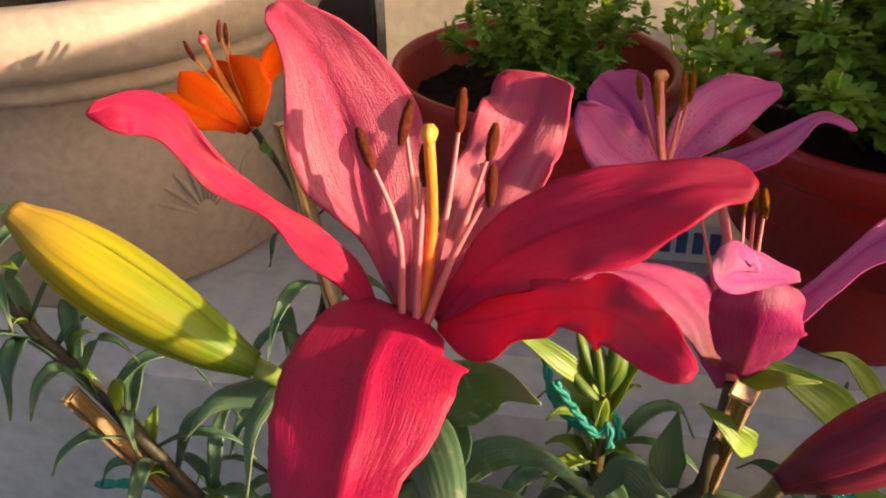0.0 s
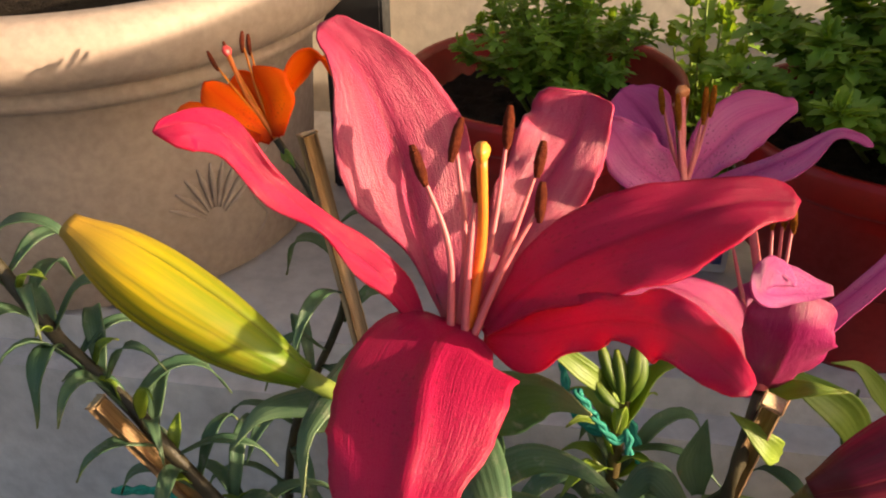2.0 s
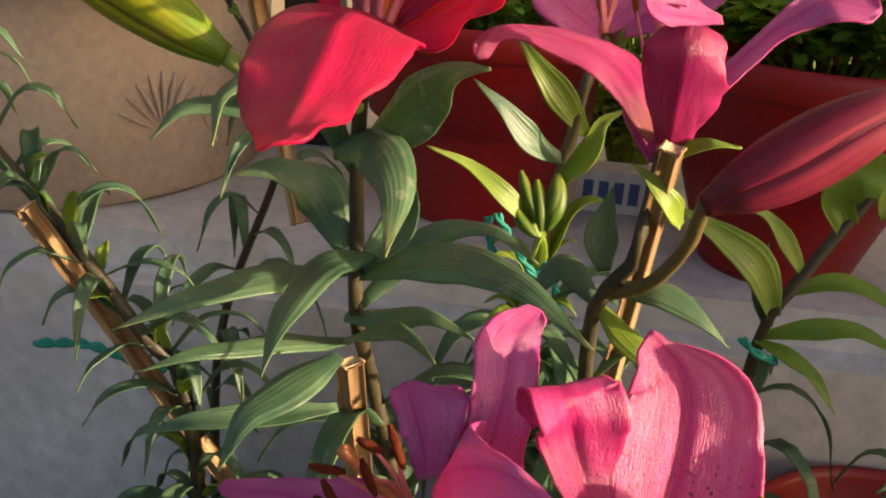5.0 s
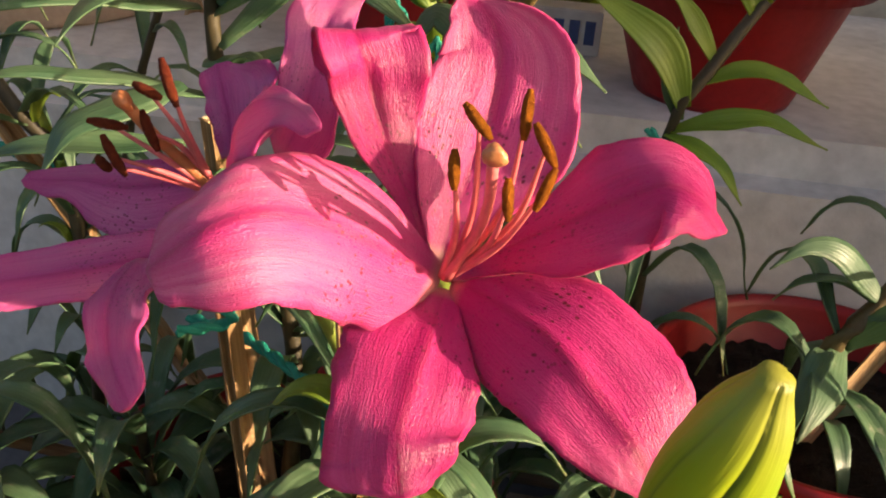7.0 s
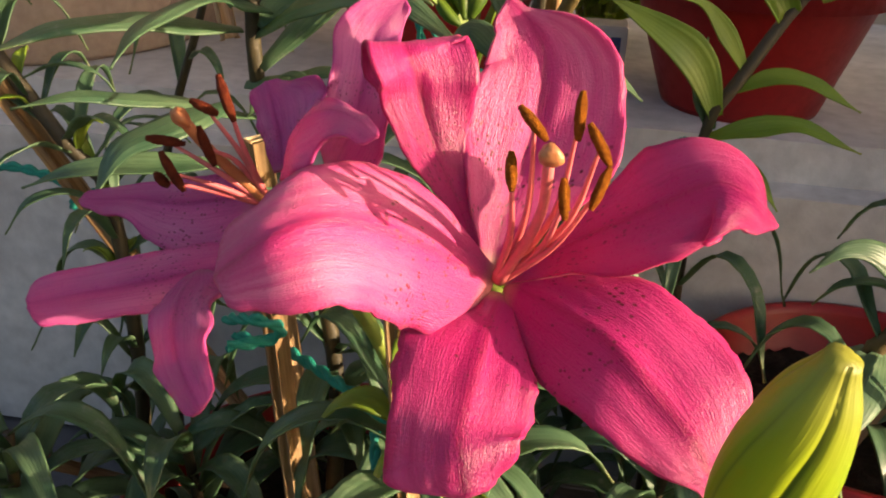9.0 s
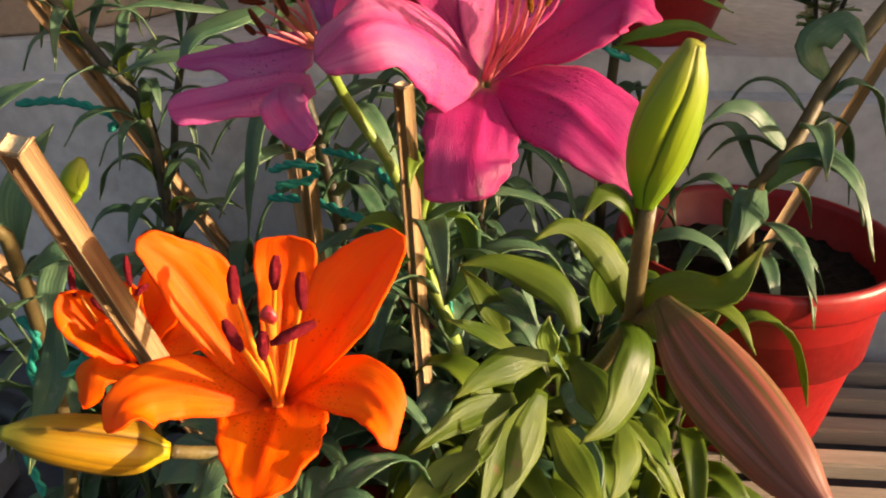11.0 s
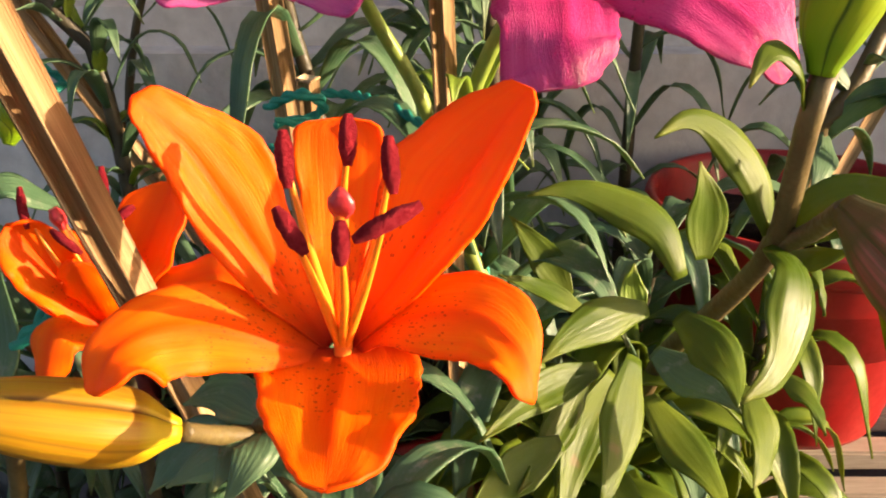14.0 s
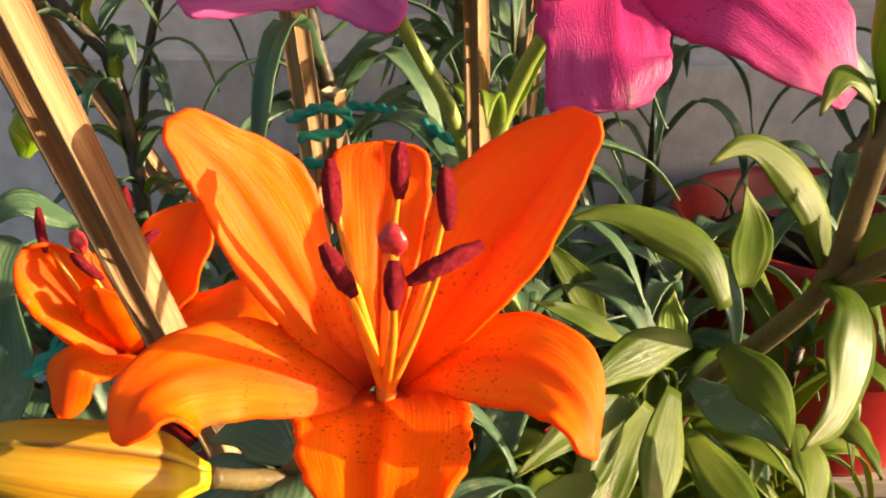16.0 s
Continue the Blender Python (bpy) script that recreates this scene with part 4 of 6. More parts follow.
leaf(mauve, [(0.248, 0.562, 0.865), (0.260, 0.554, 0.885), (0.265, 0.555, 0.899), (0.276, 0.560, 0.905)], 0.011, (0, -0.8, 0.7), LEAF_BRIGHT, 0.1)
leaf(mauve, [(0.245, 0.555, 0.841), (0.227, 0.545, 0.863), (0.209, 0.544, 0.877), (0.190, 0.539, 0.885)], 0.010, (0, -0.7, 0.8), LEAF_BRIGHT, 0.1)
for line, girth in (([(0.2459, 0.5465, 0.8485), (0.2482, 0.5515, 0.8587), (0.2480, 0.5576, 0.8721)], 0.0048), ([(0.2424, 0.5468, 0.8502), (0.2358, 0.5511, 0.8615), (0.2311, 0.5556, 0.8725)], 0.0030), ([(0.2417, 0.5445, 0.8454), (0.2346, 0.5461, 0.8509), (0.2294, 0.5485, 0.8576)], 0.0030), ([(0.2434, 0.5459, 0.8479), (0.2416, 0.5504, 0.8583), (0.2387, 0.5550, 0.8692)], 0.0036)):
    bud(mauve, line, girth, BUD_SHADED, "young_bud")
whorl(mauve, MSTEM, 34, 0.06, 0.010, random.Random(4), 0.45, 0.42, 0.95, None, 0.5)
whorl(mauve, MSTEM, 10, 0.03, 0.009, random.Random(5), 0.2, 0.36, 0.48, LEAF_BRIGHT, 0.9)

magenta = thing("lily_plant", (0.285, 0.50, FLOOR + 0.10), "lily with a half-open magenta flower and dark pink bud", "lily", "lilies")
GSTEM = [(0.285, 0.487, 0.908), (0.283, 0.484, 0.891), (0.278, 0.479, 0.861), (0.268, 0.486, 0.839), (0.275, 0.51, 0.72), (0.285, 0.50, FLOOR + 0.10)]
stalk(magenta, GSTEM, 0.0028, 0.0042)
fl = pistil(magenta, (0.285, 0.488, 0.909), (0.283, 0.506, 0.933), (0.276, 0.525, 0.962), FIL_PINK, STIGMA_BROWN)
part("petal", petal([(0.2814, 0.4893, 0.9128), (0.2714, 0.4931, 0.9303), (0.2562, 0.4933, 0.9419), (0.2360, 0.4892, 0.9482), (0.2206, 0.4834, 0.9492), (0.2164, 0.4749, 0.9397)], [2.0, 6.0, 8.2, 9.0, 7.5, 5.2, 5.4, 4.0, 0.4], [2.8, 6.1, 10.9, 7.2, 4.1, 2.1, 0.7, 3.7, 0.4], [(0, -0.6, 1), (0, -0.7, 0.9), (0, -0.8, 0.8)], (-0.15, -0.15), ridge=-0.03), MAGENTA, fl, thick=0.0009)
part("petal", petal([(0.2874, 0.4918, 0.9038), (0.2858, 0.4767, 0.9297), (0.2868, 0.4704, 0.9481), (0.2887, 0.4766, 0.9585)], [2.0, 4.0, 6.1, 8.7, 12.1, 14.4, 14.9, 11.8, 0.4], [2.0, 7.6, 10.2, 15.1, 16.3, 13.3, 12.3, 12.3, 0.4], [(0, -1, 0.2), (0, -1, 0.2)], (-0.35, -0.35), ridge=-0.03, ruffle=0.0015), MAGENTA, fl, thick=0.0009)
part("petal", petal([(0.2867, 0.4896, 0.9109), (0.2953, 0.4943, 0.9296), (0.3090, 0.4987, 0.9440), (0.3209, 0.5030, 0.9559), (0.3347, 0.5051, 0.9644), (0.3525, 0.5012, 0.9629)], [2.0, 5.3, 2.0, 2.6, 2.9, 4.9, 8.1, 6.6, 0.4], [2.0, 3.8, 6.1, 5.8, 5.6, 9.1, 11.6, 9.6, 0.4], [(0.1, -0.5, 1), (0.1, -0.6, 0.9)], (0.12, 0.1), ridge=0.03), PURPLE, fl, thick=0.0009)
part("petal", blade([(0.285, 0.489, 0.905), (0.282, 0.502, 0.920), (0.280, 0.512, 0.938)], 0.026, (0, -1, 0.2), 0.15, 0.002, 0.35, 0.6, 0.6), PURPLE, fl, thick=0.0009)
for k, (lo, hi) in enumerate((((0.271, 0.521, 0.951), (0.268, 0.526, 0.962)), ((0.284, 0.517, 0.956), (0.284, 0.522, 0.965)), ((0.288, 0.518, 0.956), (0.287, 0.523, 0.966)), ((0.291, 0.516, 0.956), (0.290, 0.521, 0.965)))):
    stamen(fl, (0.285, 0.488, 0.909), tuple(Vector((0.285, 0.488, 0.909)) * 0.5 + Vector(lo) * 0.5), lo, hi, FIL_PINK, ANTHER_ORANGE, 0.0009, 0.0014)
part("petal_lip", petal([(0.2962, 0.4760, 0.9594), (0.2851, 0.4712, 0.9607), (0.2746, 0.4665, 0.9632), (0.2741, 0.4698, 0.9693), (0.2769, 0.4731, 0.9719)], [1.0, 1.4, 2.2, 3.0, 3.8, 3.8, 3.2, 2.0, 0.4], [2.0, 4.0, 7.0, 10.0, 11.5, 10.8, 9.2, 6.5, 0.4], [(0.2, -0.8, 0.7), (0.1, -0.9, 0.6)], (-0.1, -0.1), ridge=0.0), PURPLE, fl, "pale streaked curled petal end", thick=0.0009)
stalk(magenta, [(0.273, 0.484, 0.851), (0.286, 0.470, 0.864), (0.295, 0.458, 0.885), (0.297, 0.447, 0.906)], 0.0028, 0.0026, STEM_BROWN, "bud_stalk")
bud(magenta, [(0.296, 0.447, 0.905), (0.312, 0.450, 0.915), (0.334, 0.454, 0.930), (0.358, 0.456, 0.946)], 0.0122, BUD_PINK)
leaf(magenta, [(0.284, 0.488, 0.904), (0.293, 0.487, 0.910), (0.301, 0.484, 0.915), (0.312, 0.485, 0.914)], 0.007, (0, -0.6, 1), LEAF_BRIGHT, 0.2)
leaf(magenta, [(0.296, 0.485, 0.882), (0.289, 0.476, 0.894), (0.281, 0.476, 0.902), (0.274, 0.477, 0.907)], 0.010, (0.2, -0.8, 0.6), LEAF_BRIGHT, 0.2)
leaf(magenta, [(0.270, 0.483, 0.861), (0.267, 0.484, 0.875), (0.268, 0.485, 0.886), (0.269, 0.487, 0.894)], 0.013, (0, -1, 0.2), None, 0.2)
leaf(magenta, [(0.273, 0.490, 0.851), (0.290, 0.483, 0.855), (0.305, 0.478, 0.851), (0.320, 0.474, 0.839)], 0.013, (0.2, -0.6, 1), None, -0.2)
leaf(magenta, [(0.270, 0.487, 0.844), (0.282, 0.474, 0.838), (0.291, 0.467, 0.833), (0.305, 0.465, 0.824)], 0.012, (0.2, -0.6, 1), LEAF_BRIGHT, -0.2)
leaf(magenta, [(0.270, 0.487, 0.844), (0.255, 0.495, 0.856), (0.247, 0.494, 0.848), (0.237, 0.489, 0.834)], 0.012, (-0.2, -0.6, 1), None, -0.2)
whorl(magenta, GSTEM, 26, 0.065, 0.011, random.Random(8), 0.5, 0.36, 0.92)

# ---- the orange lily against the planter ----
back_orange = thing("lily_plant", (0.05, 0.615, FLOOR), "lily with a small orange flower before the planter", "lily", "lilies")
stalk(back_orange, [(0.071, 0.615, 0.929), (0.078, 0.613, 0.918), (0.091, 0.609, 0.900), (0.106, 0.595, 0.854), (0.06, 0.61, 0.72), (0.05, 0.615, FLOOR)], 0.0018, 0.0035)
fl = pistil(back_orange, (0.071, 0.615, 0.930), (0.057, 0.621, 0.946), (0.046, 0.628, 0.966), STYLE_ORANGE, STIGMA_RED, 0.0012, 0.0026)
part("petal", blade([(0.070, 0.615, 0.930), (0.056, 0.613, 0.942), (0.038, 0.615, 0.956)], 0.021, (0.3, -0.6, 0.8), -0.25, 0.001, 0.35, 0.6, 0.5), ORANGE, fl, thick=0.0008)
part("petal", blade([(0.071, 0.614, 0.931), (0.068, 0.619, 0.947), (0.060, 0.624, 0.962)], 0.022, (0.2, 1, 0.4), 0.25, 0.001, 0.35, 0.6, 0.6), ORANGE, fl, thick=0.0008)
part("petal", blade([(0.071, 0.616, 0.930), (0.075, 0.627, 0.947), (0.087, 0.636, 0.963), (0.097, 0.629, 0.957)], 0.018, (-0.5, 0.6, 0.6), 0.2, 0.001, 0.4, 0.6, 0.5), ORANGE, fl, thick=0.0008)
part("petal", blade([(0.066, 0.607, 0.933), (0.048, 0.604, 0.940), (0.033, 0.604, 0.946), (0.030, 0.593, 0.933)], 0.013, (0, -0.5, 1), -0.2, 0.002, 0.4, 0.55, 0.4), ORANGE, fl, thick=0.0008)
part("petal", blade([(0.069, 0.617, 0.928), (0.057, 0.626, 0.938), (0.047, 0.636, 0.954)], 0.020, (0.2, -1, 0.3), 0.2, 0.001, 0.35, 0.6, 0.5), ORANGE, fl, thick=0.0008)
for lo, hi in (((0.043, 0.622, 0.959), (0.037, 0.626, 0.967)), ((0.049, 0.626, 0.960), (0.043, 0.632, 0.970)), ((0.052, 0.632, 0.965), (0.051, 0.637, 0.974)), ((0.055, 0.634, 0.963), (0.053, 0.639, 0.972))):
    stamen(fl, (0.070, 0.616, 0.930), tuple(Vector((0.070, 0.616, 0.930)) * 0.45 + Vector(lo) * 0.55), lo, hi, FIL_ORANGE, ANTHER_RED, 0.0007, 0.0013)
leaf(back_orange, [(0.073, 0.615, 0.923), (0.079, 0.609, 0.922), (0.082, 0.606, 0.919)], 0.006, (0, -1, 0.3), LEAF_BRIGHT)
whorl(back_orange, [(0.091, 0.609, 0.900), (0.106, 0.595, 0.854), (0.06, 0.61, 0.72), (0.05, 0.615, FLOOR)], 22, 0.05, 0.008, random.Random(31), 0.5, 0.05, 0.9)

# ---- pink lilies ----
pink_lily = thing("lily_plant", (0.28, 0.40, FLOOR + 0.02), "lily with a large speckled pink flower beside a stake", "lily", "lilies")
PSTEM = [(0.285, 0.346, 0.823), (0.273, 0.370, 0.810), (0.258, 0.389, 0.770), (0.254, 0.402, 0.729), (0.275, 0.40, 0.66), (0.28, 0.40, FLOOR)]
stalk(pink_lily, PSTEM, 0.0026, 0.0042, STEM_PALE)
fl = pistil(pink_lily, (0.285, 0.341, 0.831), (0.294, 0.327, 0.854), (0.296, 0.315, 0.873), FIL_PINK, STIGMA_BROWN, 0.0012, 0.0026)
part("petal", petal([(0.2834, 0.3426, 0.8301), (0.2751, 0.3343, 0.8378), (0.2666, 0.3249, 0.8464), (0.2586, 0.3155, 0.8532), (0.2503, 0.3065, 0.8570), (0.2420, 0.3001, 0.8557), (0.2345, 0.2986, 0.8501), (0.2307, 0.2984, 0.8467)], [12.6, 16.5, 18.2, 18.4, 17.9, 18.3, 15.7, 11.1, 0.4], [2.3, 6.8, 12.4, 17.5, 16.7, 15.0, 12.2, 11.5, 0.4], [(0, -0.9, 0.6), (-0.1, -0.9, 0.8), (-0.2, -0.8, 0.8), (-0.7, -0.6, 0.5)], (-0.22, -0.2), ridge=-0.04, ruffle=0.001), PINK_LIT, fl, thick=0.0009)
part("petal", petal([(0.2791, 0.3474, 0.8315), (0.2723, 0.3537, 0.8446), (0.2650, 0.3581, 0.8562), (0.2610, 0.3599, 0.8676), (0.2598, 0.3592, 0.8750), (0.2580, 0.3588, 0.8795), (0.2556, 0.3628, 0.8818), (0.2534, 0.3662, 0.8788), (0.2530, 0.3652, 0.8742), (0.2545, 0.3622, 0.8725)], [2.0, 2.3, 4.0, 7.0, 9.5, 10.0, 9.5, 8.5, 6.0], [2.0, 2.0, 3.8, 9.0, 14.0, 15.5, 13.0, 7.0, 3.0], [(0.2, -1, 0.3), (0.2, -1, 0.3), (0.2, -1, 0.3), (0.2, -1, 0.3), (0.1, -0.3, 1), (-0.2, 1, -0.3)], (0.08, 0.1), ridge=0.035), PINK, fl, thick=0.0009)
part("petal", petal([(0.2820, 0.3474, 0.8309), (0.2842, 0.3544, 0.8430), (0.2877, 0.3628, 0.8552), (0.2898, 0.3725, 0.8670), (0.2894, 0.3794, 0.8773), (0.2844, 0.3829, 0.8850), (0.2787, 0.3848, 0.8900)], [2.0, 6.7, 12.6, 17.1, 17.2, 15.4, 15.0, 8.7, 0.4], [3.0, 8.1, 15.6, 22.3, 21.4, 19.2, 9.4, 1.5, 0.4], [(0, -1, 0.3), (0, -1, 0.3), (0, -1, 0.45)], (0.2, 0.2), ridge=0.035, ruffle=0.001), PINK_LIT, fl, thick=0.0009)
part("petal", petal([(0.2848, 0.3427, 0.8302), (0.2978, 0.3421, 0.8387), (0.3107, 0.3413, 0.8474), (0.3223, 0.3413, 0.8548), (0.3318, 0.3412, 0.8606), (0.3396, 0.3386, 0.8594), (0.3457, 0.3361, 0.8541)], [2.0, 3.2, 5.8, 10.9, 15.6, 13.2, 8.6, 1.2, 0.4], [2.0, 3.8, 7.0, 11.8, 13.3, 11.8, 15.3, 7.5, 0.4], [(-0.4, -0.6, 1), (-0.35, -0.6, 1), (0, -0.7, 0.9), (0.5, -0.7, 0.6)], (-0.04, -0.1), ridge=-0.035, ruffle=0.001), PINK, fl, thick=0.0009)
part("petal", petal([(0.2870, 0.3420, 0.8297), (0.3005, 0.3337, 0.8289), (0.3132, 0.3252, 0.8259), (0.3232, 0.3177, 0.8195), (0.3331, 0.3112, 0.8109), (0.3400, 0.3080, 0.7990)], [2.2, 7.3, 12.6, 17.9, 20.7, 19.9, 13.9, 10.7, 0.4], [2.2, 10.8, 16.6, 17.8, 15.6, 13.2, 9.6, 3.8, 0.4], [(0, -0.9, 0.5), (0.1, -0.8, 0.6), (0.2, -0.8, 0.6)], (-0.12, -0.12), ridge=-0.035, ruffle=0.001), PINK, fl, thick=0.0009)
part("petal", petal([(0.2853, 0.3413, 0.8267), (0.2839, 0.3266, 0.8209), (0.2827, 0.3150, 0.8161), (0.2822, 0.3047, 0.8114), (0.2837, 0.2995, 0.8069), (0.2850, 0.2960, 0.8010)], [2.4, 5.4, 9.7, 14.2, 14.8, 13.8, 12.4, 6.8, 0.4], [2.0, 6.0, 18.4, 19.7, 17.9, 16.8, 19.2, 18.1, 0.4], [(0, -0.8, 0.7), (0, -1, 0.4), (0, -1, 0.2)], (-0.12, -0.12), ridge=-0.035, ruffle=0.001), PINK, fl, thick=0.0009)
stamen(fl, (0.285, 0.341, 0.831), (0.291, 0.332, 0.853), (0.295, 0.317, 0.876), (0.289, 0.319, 0.882), FIL_PINK, ANTHER_ORANGE, 0.0008, 0.0014)
stamen(fl, (0.285, 0.341, 0.831), (0.297, 0.333, 0.853), (0.301, 0.321, 0.875), (0.301, 0.326, 0.884), FIL_PINK, ANTHER_ORANGE, 0.0008, 0.0014)
stamen(fl, (0.285, 0.341, 0.831), (0.300, 0.333, 0.851), (0.308, 0.319, 0.871), (0.303, 0.321, 0.879), FIL_PINK, ANTHER_ORANGE, 0.0008, 0.0014)
stamen(fl, (0.284, 0.341, 0.831), (0.288, 0.329, 0.849), (0.289, 0.313, 0.866), (0.288, 0.317, 0.873), FIL_PINK, ANTHER_ORANGE, 0.0008, 0.0014)
stamen(fl, (0.285, 0.341, 0.831), (0.295, 0.332, 0.845), (0.300, 0.315, 0.860), (0.299, 0.318, 0.868), FIL_PINK, ANTHER_ORANGE, 0.0008, 0.0014)
stamen(fl, (0.286, 0.341, 0.831), (0.298, 0.330, 0.847), (0.305, 0.317, 0.862), (0.308, 0.321, 0.870), FIL_PINK, ANTHER_ORANGE, 0.0008, 0.0014)
# the second bloom, mauve in the shade
fl = pistil(pink_lily, (0.220, 0.361, 0.836), (0.209, 0.353, 0.851), (0.203, 0.348, 0.862), STIGMA_BROWN, STIGMA_BROWN, 0.0015, 0.0026)
part("petal", petal([(0.2163, 0.3609, 0.8381), (0.2053, 0.3616, 0.8354), (0.1927, 0.3630, 0.8321), (0.1780, 0.3662, 0.8304), (0.1581, 0.3697, 0.8264)], [10.4, 15.7, 18.3, 14.2, 10.0, 5.4, 5.1, 2.8, 0.4], [3.0, 6.8, 7.1, 7.1, 5.3, 4.1, 3.3, 2.7, 0.4], [(0, -0.7, 0.8), (-0.1, -0.8, 0.7), (-0.1, -0.8, 0.7)], (0.05, 0.05), ridge=0.03), PURPLE, fl, thick=0.0009)
part("petal", petal([(0.2214, 0.3668, 0.8430), (0.2190, 0.3735, 0.8500), (0.2153, 0.3792, 0.8557), (0.2110, 0.3863, 0.8620)], [2.4, 3.4, 4.4, 5.1, 5.3, 5.5, 5.7, 5.6, 0.4], [5.3, 7.0, 9.4, 14.4, 17.2, 16.1, 8.8, 4.5, 0.4], [(0, -1, 0.3), (0, -1, 0.3)], (0.15, 0.15), ridge=0.03, ruffle=0.0015), PURPLE, fl, thick=0.0009)
part("petal", petal([(0.2346, 0.3700, 0.8435), (0.2390, 0.3762, 0.8548), (0.2407, 0.3836, 0.8670), (0.2421, 0.3918, 0.8774), (0.2480, 0.3988, 0.8849)], [2.0, 7.7, 8.4, 9.0, 9.8, 11.2, 8.5, 5.1, 0.4], [5.0, 11.2, 9.5, 9.2, 8.8, 7.9, 6.3, 4.1, 0.4], [(0, -1, 0.3), (0, -1, 0.3)], (0.18, 0.18), ridge=0.04), PURPLE, fl, thick=0.0009)
part("petal", petal([(0.2246, 0.3627, 0.8426), (0.2276, 0.3552, 0.8531), (0.2344, 0.3470, 0.8637), (0.2438, 0.3389, 0.8704), (0.2529, 0.3294, 0.8722), (0.2591, 0.3217, 0.8713)], [4.7, 21.7, 15.7, 9.2, 4.8, 3.2, 2.4, 1.7, 0.4], [2.0, 5.2, 9.1, 12.7, 14.0, 8.3, 5.1, 3.7, 0.4], [(0, -0.6, 1), (0, -0.7, 1), (0.2, -0.7, 0.7)], (-0.2, -0.3), ridge=-0.03, ruffle=0.0015), PURPLE, fl, thick=0.0009)
part("petal", petal([(0.2200, 0.3420, 0.8270), (0.2080, 0.3350, 0.8262), (0.1960, 0.3285, 0.8250), (0.1840, 0.3230, 0.8236), (0.1722, 0.3180, 0.8219)], [4.0, 7.0, 7.6, 7.6, 7.3, 7.0, 6.8, 6.4, 1.0], [4.0, 7.2, 7.8, 7.7, 7.4, 7.2, 6.8, 6.4, 1.0], [(0.2, -0.7, 0.65), (0.2, -0.72, 0.65)], (-0.1, -0.15), ridge=-0.05, ruffle=0.0012), PURPLE, fl, thick=0.0009)
part("petal", petal([(0.2116, 0.3299, 0.8297), (0.2142, 0.3153, 0.8293), (0.2179, 0.3040, 0.8282), (0.2236, 0.2947, 0.8259), (0.2311, 0.2862, 0.8223)], [3.0, 7.2, 8.4, 8.6, 8.2, 7.2, 6.0, 4.4, 0.6], [3.0, 7.2, 8.6, 8.6, 8.2, 7.2, 6.0, 4.4, 0.6], [(-0.1, -0.8, 0.6), (0, -1, 0.4), (0, -1, 0.2)], (-0.2, -0.15), ridge=-0.06, ruffle=0.0012), PURPLE, fl, thick=0.0009)
stalk(pink_lily, [(0.220, 0.362, 0.833), (0.224, 0.387, 0.808), (0.240, 0.396, 0.777), (0.254, 0.402, 0.740)], 0.0022, 0.003, STEM_PALE, "flower_stalk")
for bend, lo, hi in (((0.217, 0.352, 0.854), (0.219, 0.342, 0.865), (0.214, 0.346, 0.875)), ((0.209, 0.353, 0.847), (0.202, 0.350, 0.855), (0.192, 0.349, 0.856)), ((0.208, 0.353, 0.843), (0.203, 0.345, 0.844), (0.196, 0.348, 0.853)), ((0.206, 0.354, 0.841), (0.198, 0.347, 0.844), (0.194, 0.348, 0.847)), ((0.214, 0.355, 0.849), (0.211, 0.347, 0.851), (0.206, 0.350, 0.860)), ((0.216, 0.354, 0.851), (0.212, 0.349, 0.864), (0.205, 0.349, 0.867))):
    stamen(fl, (0.220, 0.361, 0.835), bend, lo, hi, FIL_PINK, ANTHER_RED, 0.0008, 0.0015)
whorl(pink_lily, PSTEM, 36, 0.075, 0.0155, random.Random(12), 0.5, 0.30, 0.92, None, 0.4)
whorl(pink_lily, PSTEM, 8, 0.04, 0.010, random.Random(13), 0.2, 0.22, 0.42, LEAF_BRIGHT, 0.7)

# ---- the orange lily ----
orange_lily = thing("lily_plant", (0.235, 0.265, FLOOR + 0.09), "lily with an open orange flower and golden bud", "lily", "lilies")
OSTEM = [(0.232, 0.224, 0.761), (0.224, 0.230, 0.748), (0.211, 0.236, 0.737), (0.228, 0.255, 0.68), (0.235, 0.265, FLOOR + 0.09)]
stalk(orange_lily, OSTEM, 0.002, 0.0036, STEM_BROWN)
fl = pistil(orange_lily, (0.232, 0.221, 0.765), (0.233, 0.217, 0.787), (0.234, 0.212, 0.800), STYLE_ORANGE, STIGMA_RED, 0.0013, 0.0024)
part("petal", petal([(0.2296, 0.2230, 0.7673), (0.2231, 0.2239, 0.7757), (0.2163, 0.2248, 0.7857), (0.2097, 0.2260, 0.7969), (0.2042, 0.2250, 0.8073), (0.1976, 0.2209, 0.8169)], [2.0, 3.2, 5.7, 7.3, 7.8, 7.0, 5.8, 3.5, 0.4], [2.0, 3.2, 6.2, 9.2, 12.4, 11.4, 7.2, 5.1, 0.4], [(0.5, -0.9, 0.4), (0.55, -0.8, 0.4), (0.5, -0.8, 0.5)], (0.14, 0.14), ridge=0.05, ruffle=0.0006), ORANGE, fl, thick=0.0009)
part("petal", petal([(0.2303, 0.2262, 0.7668), (0.2294, 0.2377, 0.7786), (0.2291, 0.2469, 0.7916), (0.2293, 0.2533, 0.8046)], [2.0, 3.3, 4.5, 6.0, 7.3, 8.4, 9.5, 9.4, 0.4], [2.0, 3.5, 5.0, 6.8, 8.6, 9.6, 9.7, 9.4, 0.4], [(0, -1, 0.35), (0, -1, 0.35)], (0.16, 0.16), ridge=0.05, ruffle=0.0006), ORANGE, fl, thick=0.0009)
